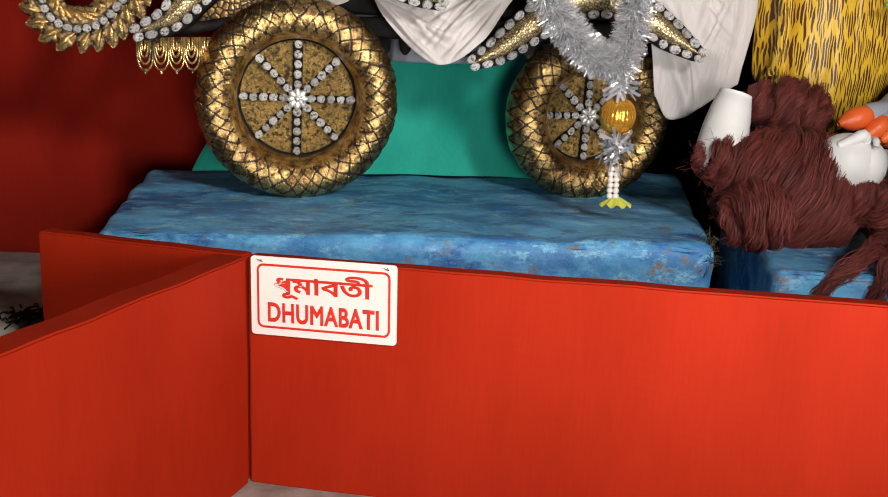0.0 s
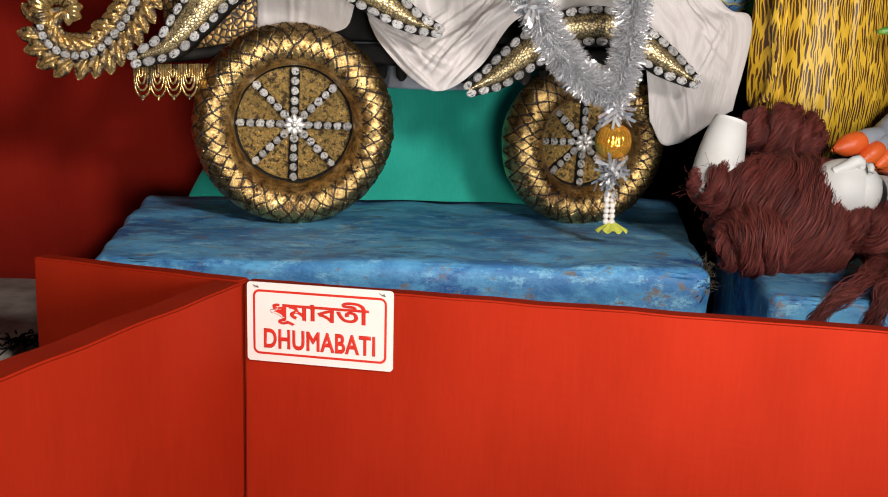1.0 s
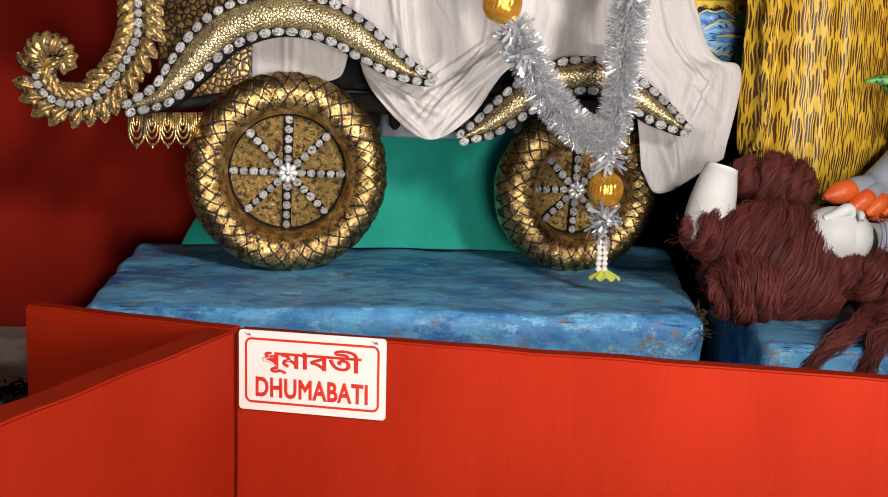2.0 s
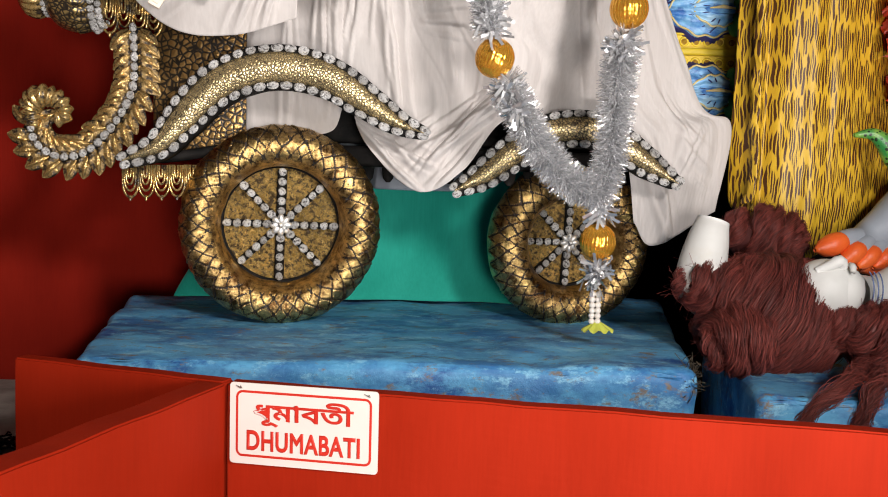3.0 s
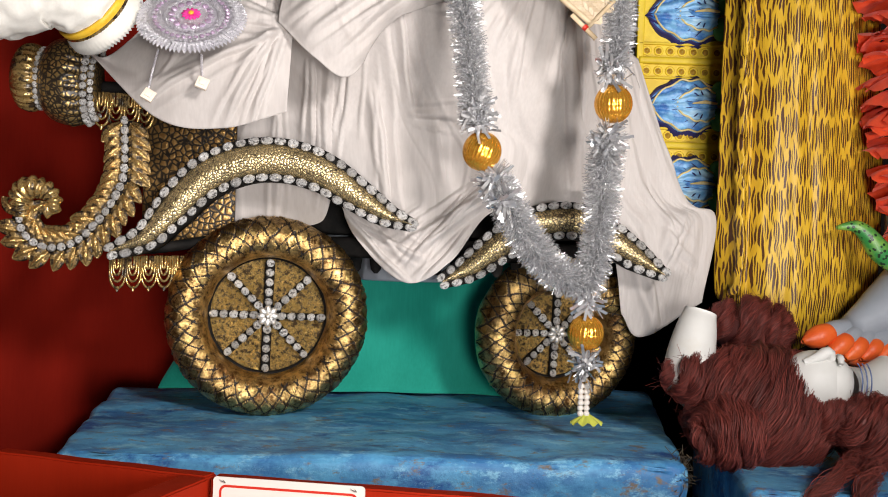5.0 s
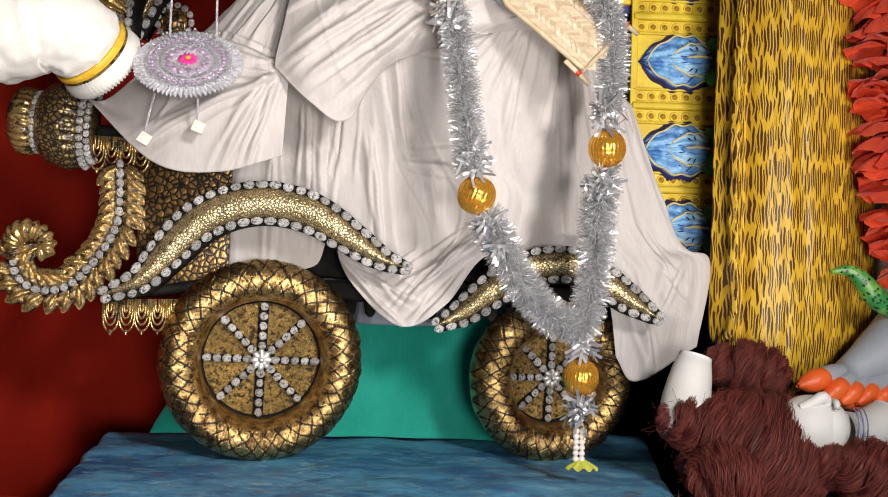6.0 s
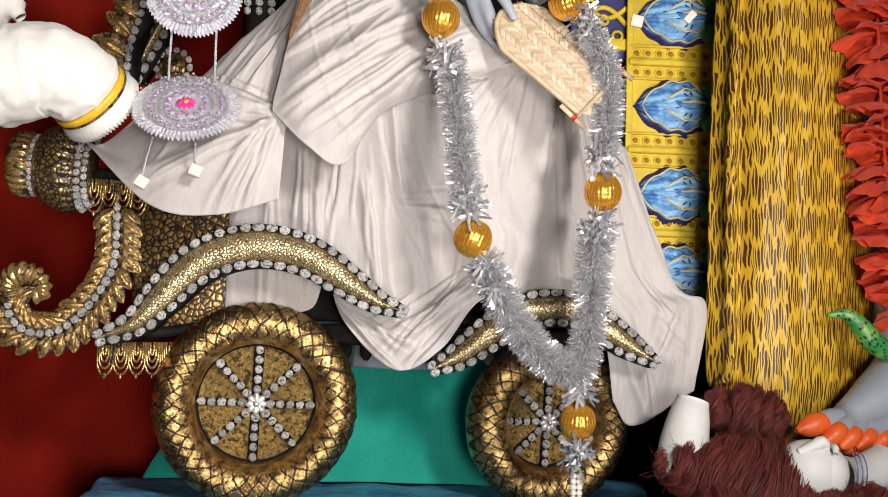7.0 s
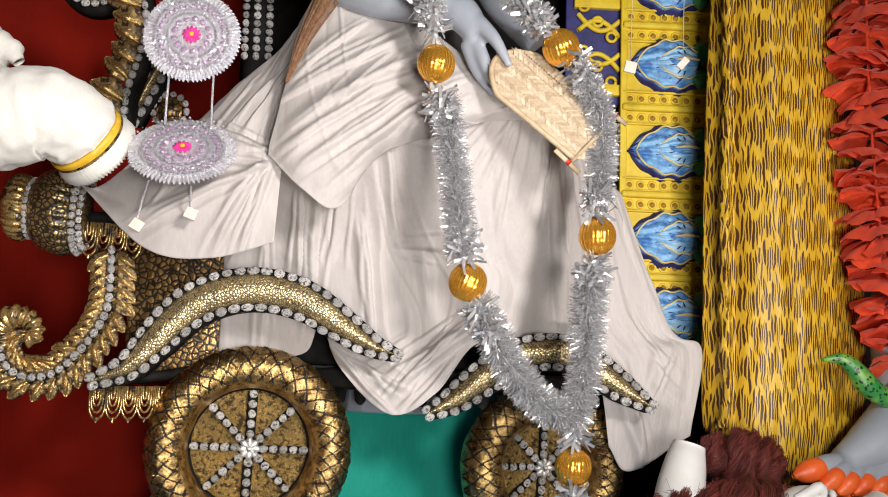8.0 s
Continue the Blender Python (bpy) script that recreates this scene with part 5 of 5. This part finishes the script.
# added black slab for the floor's deep shade behind the reclining figure
tagged(part("dark_floor_slab", box_bm((2.4, 2.5, 0.08), (1.95, 3.55, 0.04), 0.01), DARK), "low black slab added for the deep shade on the floor", "platform")

# ---- tiger-striped garment ----


def tiger_material():
    m, nt, b = base("tiger_striped_cloth", 0.5)
    warp = noise_node(nt, 5, 3)
    tc = nt.nodes.new("ShaderNodeTexCoord")
    sp, cb = nt.nodes.new("ShaderNodeSeparateXYZ"), nt.nodes.new("ShaderNodeCombineXYZ")
    nt.links.new(tc.outputs["Object"], sp.inputs[0])
    for k, (src_axis, factor) in enumerate(((0, 140.0), (2, 9.5))):
        mul = nt.nodes.new("ShaderNodeMath")
        mul.operation = "MULTIPLY"
        mul.inputs[1].default_value = factor
        nt.links.new(sp.outputs[src_axis], mul.inputs[0])
        nt.links.new(mul.outputs[0], cb.inputs[k])
    nz = nt.nodes.new("ShaderNodeTexNoise")
    nz.inputs["Scale"].default_value, nz.inputs["Detail"].default_value = 17, 2
    nt.links.new(tc.outputs["Object"], nz.inputs["Vector"])
    add = nt.nodes.new("ShaderNodeVectorMath")
    add.operation = "MULTIPLY_ADD"
    add.inputs[1].default_value = (1.8, 0.4, 0.0)
    nt.links.new(nz.outputs["Color"], add.inputs[0])
    nt.links.new(cb.outputs[0], add.inputs[2])
    vo = nt.nodes.new("ShaderNodeTexVoronoi")
    vo.voronoi_dimensions, vo.feature = "2D", "DISTANCE_TO_EDGE"
    vo.inputs["Scale"].default_value, vo.inputs["Randomness"].default_value = 1.0, 0.85
    nt.links.new(add.outputs[0], vo.inputs["Vector"])
    dark = ramp_mix(nt, vo.outputs[0], (0, 0, 0), (1, 1, 1), 0.155, 0.205)
    gold = ramp_mix(nt, warp, (0.58, 0.34, 0.016), (0.70, 0.44, 0.03), 0.35, 0.65)
    nt.links.new(mix(nt, dark, gold, (0.075, 0.026, 0.008)), b.inputs["Base Color"])
    n1 = bump(nt, b, noise_node(nt, 12, 3, 0.5, (1, 1, 0.3)), 0.25, 0.008)
    bump(nt, b, noise_node(nt, 700, 2), 0.2, 0.0006, n1)
    return m


TIGER = tiger_material()
robe = thing("tiger_garment", "yellow and dark brown tiger-striped cloth garment hanging straight", "garment")
sheet("cloth_panel", [[(0.96, 3.06, 2.51), (1.005, 2.98, 2.474), (1.115, 2.93, 2.455), (1.264, 2.98, 2.488), (1.38, 3.08, 2.542)],
                      [(0.929, 3.06, 1.891), (1.001, 2.98, 1.871), (1.108, 2.93, 1.862), (1.268, 2.97, 1.881), (1.408, 3.08, 1.919)],
                      [(0.919, 3.06, 1.341), (0.998, 2.98, 1.336), (1.102, 2.93, 1.334), (1.275, 2.97, 1.345), (1.443, 3.08, 1.364)],
                      [(0.917, 3.06, 0.929), (0.995, 2.98, 0.908), (1.101, 2.94, 0.913), (1.246, 2.96, 0.934), (1.437, 3.08, 0.972)],
                      [(0.955, 3.06, 0.87), (1.019, 3, 0.8), (1.11, 2.98, 0.73), (1.238, 2.99, 0.783), (1.392, 3.08, 0.832)]], (90, 120), TIGER, robe, "",
      lambda s, r: 0.016 * math.exp(-((s - 0.12) / 0.03) ** 2) - 0.02 * math.exp(-((s - 0.19) / 0.03) ** 2) + 0.012 * math.exp(-((s - 0.36 - 0.06 * r) / 0.04) ** 2) + 0.014 * noise.noise(Vector((s * 6, r * 3, 4))) + 0.004 * noise.noise(Vector((s * 30, r * 12, 4))), 0.003)
ruff = []
rows = spline([(0.972, 2.97, 2.352), (0.971, 2.97, 1.867), (0.957, 2.97, 1.42), (0.965, 2.97, 0.991), (0.949, 2.97, 0.899)], 120)
for i in range(120):
    for j in range(7):
        s = j / 6 - 0.5
        ruff.append((rows[i][0] + 0.034 * s + 0.010 * noise.noise(Vector((i * 0.31, s, 2))), rows[i][1] - 0.012 - 0.012 * math.cos(s * 6) + 0.012 * noise.noise(Vector((i * 0.45, s * 3, 5))), rows[i][2] + 0.02 * noise.noise(Vector((i * 0.4, s * 2, 8)))))
mesh_of("ruffle", ruff, grid_faces(120, 7), TIGER, robe, "frayed gathered seam").modifiers.new("thickness", "SOLIDIFY").thickness = 0.002
mesh_of("inner_support", *tube([(1.26, 3.2, 2.761), (1.244, 3.2, 1.558), (1.234, 3.2, 0.819), (0.98, 3.2, 0.08)], (0.10, 0.12, 0.12, 0.12), 20), DARK, robe, "dark inner post")

# ---- red flower garland ----
CORAL = cloth("coral_red_cloth", (0.82, 0.075, 0.022), (0.90, 0.11, 0.04), 0.75, 700, 0.15, 0.15)


def hibiscus_mesh(seed):
    verts, faces = [], []
    n, m = 7, 9
    for k in range(6):
        o = len(verts)
        a0 = 2 * math.pi * k / 6
        lift = 0.10 if k % 2 else 0.0
        for i in range(n):
            r = 0.10 + 0.90 * i / (n - 1)
            for j in range(m):
                s = 2 * j / (m - 1) - 1
                a = a0 + s * 0.66 * (0.5 + 0.5 * r)
                rr = r * (1 - 0.20 * s * s) * (1 + 0.05 * math.cos(s * 7))
                z = lift + 0.30 * r - 0.62 * r * r + 0.07 * math.sin(s * 6 + k + seed) * r + 0.05 * noise.noise(Vector((r * 3, s * 3, k + seed)))
                verts.append((rr * math.cos(a), rr * math.sin(a), z))
        faces += [tuple(q + o for q in f) for f in grid_faces(n, m)]
    me = bpy.data.meshes.new("flower")
    me.from_pydata(verts, [], faces)
    me.materials.append(CORAL)
    me.shade_smooth()
    return me


BLOOMS = [hibiscus_mesh(s) for s in (0.0, 1.7, 3.1)]
mala = thing("flower_garland", "coral red cloth flower garland strung in a dense stack", "garland")
string = spline([(1.388, 2.9, 2.38), (1.387, 2.9, 2.047), (1.399, 2.9, 1.69), (1.423, 2.9, 1.43), (1.479, 2.9, 1.11)], 29)
mesh_of("string", *tube(string, 0.004, 8), CORAL, mala)
for i, p in enumerate(string):
    ob = new("flower", BLOOMS[i % 3])
    ob.parent = mala
    k = 0.124 * random.uniform(0.88, 1.08)
    ob.matrix_local = Matrix.LocRotScale(Vector(p), Euler((random.uniform(0.15, 0.45), random.uniform(-0.2, 0.2), random.uniform(0, 6))), (k, k, k * 0.75))

# ---- standing statue: foot and shin ----
ALTA = surf("orange_red_paint", (0.75, 0.10, 0.015), (0.85, 0.16, 0.03), 14, 0.45)


def multi(name, pieces, materials, label, category):
    """One mesh out of several pieces, each with its own material slot."""
    bm = bmesh.new()
    for (verts, faces), slot in pieces:
        vs = [bm.verts.new(v) for v in verts]
        for f in faces:
            bm.faces.new([vs[i] for i in f]).material_index = slot
    return tagged(part(name, bm, materials), label, category)


def ball(c, r, turn=(0, 0, 0), rings=18, sides=28):
    e = Euler([math.radians(a) for a in turn]).to_matrix()
    verts = []
    for i in range(rings + 1):
        t = math.pi * (0.01 + 0.98 * i / rings)
        for k in range(sides):
            a = 2 * math.pi * k / sides
            verts.append(Vector(c) + e @ Vector((r[0] * math.sin(t) * math.cos(a), r[1] * math.sin(t) * math.sin(a), r[2] * math.cos(t))))
    return verts, grid_faces(rings + 1, sides, True) + [tuple(range(sides))[::-1], tuple(rings * sides + k for k in range(sides))]


def limb(points, radii, sides=18, n=14):
    return tube(spline(points, n), np.interp(np.linspace(0, 1, n), np.linspace(0, 1, len(radii)), radii), sides)


foot = [(limb([(1.571, 2.95, 1.03), (1.47, 2.92, 0.935), (1.343, 2.86, 0.86), (1.23, 2.82, 0.808)], (0.10, 0.098, 0.075, 0.036)), 0),
        (limb([(1.602, 2.95, 0.914), (1.46, 2.88, 0.815), (1.335, 2.83, 0.783), (1.261, 2.81, 0.773)], (0.10, 0.075, 0.050, 0.030)), 0),
        (limb([(1.561, 3.06, 1.733), (1.537, 3.04, 1.256), (1.531, 3.02, 1.046), (1.594, 3, 0.911)], (0.085, 0.080, 0.088, 0.1)), 0)]
TOES = [((1.237, 2.82, 0.818), (1.126, 2.78, 0.789)), ((1.266, 2.82, 0.813), (1.185, 2.77, 0.764)), ((1.31, 2.83, 0.807), (1.234, 2.78, 0.754)), ((1.357, 2.84, 0.801), (1.283, 2.79, 0.752)), ((1.411, 2.85, 0.799), (1.336, 2.8, 0.751))]
for (a, b), r in zip(TOES, (0.030, 0.026, 0.025, 0.024, 0.023)):
    a, b = Vector(a), Vector(b)
    foot.append((limb([a, a.lerp(b, 0.5) + Vector((0, -0.006, 0.006)), b], (r * 0.9, r * 0.95, r * 0.9)), 0))
    foot.append((limb([a.lerp(b, 0.45) + Vector((0, -0.010, 0.003)), a.lerp(b, 0.75) + Vector((0, -0.008, 0.004)), a.lerp(b, 1.02), a.lerp(b, 1.28), a.lerp(b, 1.40)], (r * 0.55, r * 1.0, r * 1.10, r * 0.85, r * 0.2)), 1))
foot.append((limb([(1.223, 2.8, 0.738), (1.334, 2.83, 0.726), (1.491, 2.88, 0.735)], (0.022, 0.034, 0.04)), 1))
multi("statue", foot, (SKIN_GREY, ALTA), "grey-painted clay statue foot with orange toes", "statue")

# ---- snake ----


def snake_material():
    m, nt, b = base("spotted_green_paint", 0.4)
    spots = ramp_mix(nt, noise_node(nt, 75, kind="F1"), (0, 0, 0), (1, 1, 1), 0.30, 0.36)
    tone = ramp_mix(nt, noise_node(nt, 18), (0.03, 0.22, 0.05), (0.20, 0.40, 0.06), 0.4, 0.62)
    nt.links.new(mix(nt, spots, (0.01, 0.03, 0.012), tone), b.inputs["Base Color"])
    return m


SNAKE = snake_material()
v, f = limb([(1.203, 2.84, 1.105), (1.225, 2.84, 1.109), (1.258, 2.84, 1.11), (1.291, 2.84, 1.088), (1.327, 2.84, 1.044), (1.371, 2.85, 1.013), (1.448, 2.88, 0.99), (1.615, 3, 1.014)], (0.006, 0.022, 0.033, 0.030, 0.020, 0.019, 0.022, 0.024), 18, 40)
tagged(mesh_of("toy_snake", v, f, SNAKE), "green painted snake with black spots wound round the leg", "ornament")

# ---- second plinth ----
plinth("plinth", [(0.772, 2.262, 0.47)[:2], (1.75, (0.772, 2.262, 0.47)[1] - 0.04), (1.75, 3.1), ((0.772, 2.262, 0.47)[0] + 0.10, 3.1)], 0.47, "blue-painted clay plinth under the reclining figure")

# ---- reclining statue ----
SLATE = surf("blue_line_paint", (0.10, 0.14, 0.30), (0.16, 0.22, 0.40), 30, 0.5)
F0 = Vector((1.045, 2.58, 0.690))
FR = Vector((0.092, 0.080, 0.080))


lying = [(ball(F0, FR), 0), (ball(F0 + Vector((0.040, -0.014, 0.000)), (0.052, 0.064, 0.066)), 0), (ball(F0 + Vector((0.070, -0.022, 0.022)), (0.020, 0.024, 0.022)), 0),
         (limb([F0 + Vector((-0.045, -0.042, 0.050)), F0 + Vector((-0.014, -0.050, 0.066)), F0 + Vector((0.012, -0.054, 0.080)), F0 + Vector((0.022, -0.046, 0.062))], (0.010, 0.013, 0.016, 0.012), 14, 12), 0),
         (limb([F0 + Vector((0.038, -0.072, 0.050)), F0 + Vector((0.042, -0.060, 0.066)), F0 + Vector((0.042, -0.040, 0.070))], (0.006, 0.009, 0.006), 12, 8), 0),
         (limb([(1.135, 2.62, 0.673), (1.213, 2.66, 0.67), (1.299, 2.7, 0.699)], (0.055, 0.052, 0.056)), 0),
         (limb([(0.743, 2.66, 0.641), (0.744, 2.68, 0.724), (0.761, 2.7, 0.8), (0.776, 2.72, 0.846), (0.779, 2.72, 0.857)], (0.066, 0.072, 0.064, 0.056, 0.044), 24), 0),
         (limb([(0.745, 2.67, 0.655), (0.84, 2.70, 0.63), (0.95, 2.68, 0.65), F0], (0.06, 0.055, 0.05, 0.06)), 0),
         (limb([(1.346, 2.75, 0.598), (1.616, 2.8, 0.599), (1.943, 2.8, 0.608)], (0.12, 0.15, 0.15)), 0)]
for px in (0.0, 0.012, 0.024):
    c = Vector((1.167, 2.62, 0.697)) + Vector((px, 0, 0))
    lying.append((tube([c + Vector((0, -0.053 * math.cos(a), 0.053 * math.sin(a) - 0.01)) for a in np.linspace(-0.6, 1.2, 9)], 0.0018, 6), 1))
multi("statue", lying, (SKIN_WHITE, SLATE), "white-painted reclining clay statue with a raised arm", "statue")

# ---- jute hair ----


def lock(path, radius, strands, rnd, fuzz=0.25, twist=11.0, solid=True):
    """A twisted rope of thin fibres along a path, over a slimmer core."""
    p = spline(path, 26)
    d = np.gradient(p, axis=0)
    d /= np.linalg.norm(d, axis=1)[:, None] + 1e-9
    a = np.cross(d, np.array((0.3, 1.0, 0.2)))
    a /= np.linalg.norm(a, axis=1)[:, None] + 1e-9
    b = np.cross(d, a)
    env = 0.35 + 0.65 * np.sin(np.linspace(0.25, math.pi - 0.25, 26))
    swell = 1 + 0.26 * np.sin(np.linspace(0, 21, 26) + rnd.uniform(0, 6))
    out = [tube(p, radius * 0.62 * env * swell, 8)] if solid else []
    for _ in range(int(strands * 3.4)):
        rr = radius * rnd.uniform(0.74, 1.10)
        w = rnd.uniform(0, 6.28) + np.linspace(0, twist, 26) + 0.3 * np.sin(np.linspace(0, rnd.uniform(3, 9), 26))
        loose = np.sin(np.linspace(0, 12, 26)[:, None] + rnd.uniform(0, 6.3, 3)) * radius * fuzz * rnd.uniform(0.1, 1.6)
        q = p + (a * np.cos(w)[:, None] + b * np.sin(w)[:, None]) * (rr * env * swell)[:, None] + loose
        out.append(tube(q, rnd.uniform(0.0004, 0.0010), 3))
    return out


def fibres(name, pieces, parent, label):
    verts, faces = join(pieces)
    me = bpy.data.meshes.new(name)
    me.from_pydata([tuple(v) for v in verts], [], faces)
    me.materials.append(HAIR)
    me.shade_smooth()
    ob = new(name, me)
    ob.parent = parent
    return tagged(ob, label)


def hair_cap(name, c, r, locks, strands, seed, label, parent, lean=0.25, arc=(1.9, -1.2), lock_r=0.020):
    """A wound mass: a dark core with locks running over it from the back to the underside."""
    rnd = np.random.default_rng(seed)
    v, f = ball(c, (r[0] * 0.88, r[1] * 0.88, r[2] * 0.88))
    pieces = [([p + 0.012 * Vector((noise.noise(p * 20), noise.noise(p * 20 + Vector((5, 5, 5))), noise.noise(p * 23))) for p in v], f)]
    for k in range(locks):
        x = -0.96 + 1.92 * (k + rnd.uniform(-0.4, 0.4)) / max(1, locks - 1)
        path = []
        for t in np.linspace(arc[0], arc[1], 8):
            xx = max(-0.97, min(0.97, x + lean * (t - 0.3) * 0.5 + 0.03 * math.sin(t * 3 + k)))
            w = math.sqrt(1 - xx * xx)
            path.append((c[0] + r[0] * xx, c[1] - r[1] * w * math.cos(t), c[2] + r[2] * w * math.sin(t)))
        pieces += lock(path, lock_r, strands, rnd)
    for _ in range(locks * 45):
        d = rnd.normal(size=3)
        d /= np.linalg.norm(d)
        q = np.array(c) + d * np.array(r)
        e = rnd.normal(size=3) * 0.017
        pieces.append(tube([q, q + e * 0.6 + d * 0.006, q + e + d * rnd.uniform(0.0, 0.012)], 0.0005, 3))
    return fibres(name, pieces, parent, label)


wig = thing("jute_wig", "thick maroon jute hair wound round the reclining head", "wig")
hair_cap("crown", (0.930, 2.66, 0.6), (0.200, 0.16, 0.158), 15, 40, 1, "", wig, 0.4, (2.3, -2.2), 0.024)
hair_cap("temple", (0.756, 2.66, 0.68), (0.085, 0.09, 0.062), 6, 28, 2, "", wig, 0.3, (2.0, -2.0), 0.016)
hair_cap("bun", (0.809, 2.54, 0.555), (0.088, 0.085, 0.082), 7, 36, 3, "round bun of maroon jute", wig, -0.5, (2.2, -2.2), 0.020)
hair_cap("jaw_lock", (1.072, 2.56, 0.601), (0.055, 0.06, 0.058), 5, 30, 4, "", wig, 0.3, (2.0, -2.0), 0.016)
hair_cap("side_bun", (1.173, 2.52, 0.569), (0.085, 0.085, 0.082), 7, 36, 5, "round bun of maroon jute", wig, 0.5, (2.2, -2.2), 0.020)
hair_cap("back_hair", (0.975, 2.9, 0.8), (0.12, 0.09, 0.085), 8, 28, 6, "", wig, 0.4, (2.0, -1.2), 0.018)
rnd = np.random.default_rng(9)
for path in ([(1.107, 2.45, 0.522), (1.012, 2.31, 0.509), (0.959, 2.265, 0.485), (0.911, 2.26, 0.453), (0.879, 2.26, 0.409)], [(1.121, 2.38, 0.515), (1.058, 2.28, 0.494), (1.026, 2.25, 0.453), (1.001, 2.25, 0.393)], [(1.096, 2.52, 0.478), (1.11, 2.48, 0.458), (1.15, 2.44, 0.453)]):
    fibres("loose_lock", lock(path, 0.015, 60, rnd, 0.6, 5.0), wig, "loose lock trailing over the plinth")

# ---- worn corner of the plinth ----
STRAW = surf("dark_straw", (0.03, 0.022, 0.014), (0.12, 0.09, 0.055), 60, 0.8)
rnd = np.random.default_rng(4)
o = np.array((0.653, 2.4, 0.48))
bits = []
for _ in range(90):
    c = o + rnd.normal(size=3) * np.array((0.010, 0.015, 0.022))
    e = rnd.normal(size=3) * 0.018
    bits.append(tube([c, c + e * 0.5, c + e + rnd.normal(size=3) * 0.004], 0.0011, 3))
tagged(mesh_of("straw_tuft", *join(bits), STRAW), "frayed straw showing at the broken plinth corner", "straw", "", "stuff")

# ---- pale ledge at the end of the barrier ----
tagged(part("ledge", box_bm((1.0, 0.9, 0.2), (-1.62, 2.95, 0.1), 0.008), FLOOR), "pale worn wooden ledge beside the barrier", "ledge")
rnd = np.random.default_rng(6)
o = np.array((-1.128, 2.592, 0.21))
bits = []
for _ in range(50):
    c = o + rnd.normal(size=3) * np.array((0.03, 0.03, 0.004))
    e = rnd.normal(size=3) * np.array((0.03, 0.03, 0.008))
    bits.append(tube([c, c + e * 0.5 + np.array((0, 0, 0.006)), c + e], 0.003, 4))
tagged(mesh_of("black_rag", *join(bits), BLACK), "tangled scrap of black cloth on the ledge", "rag")
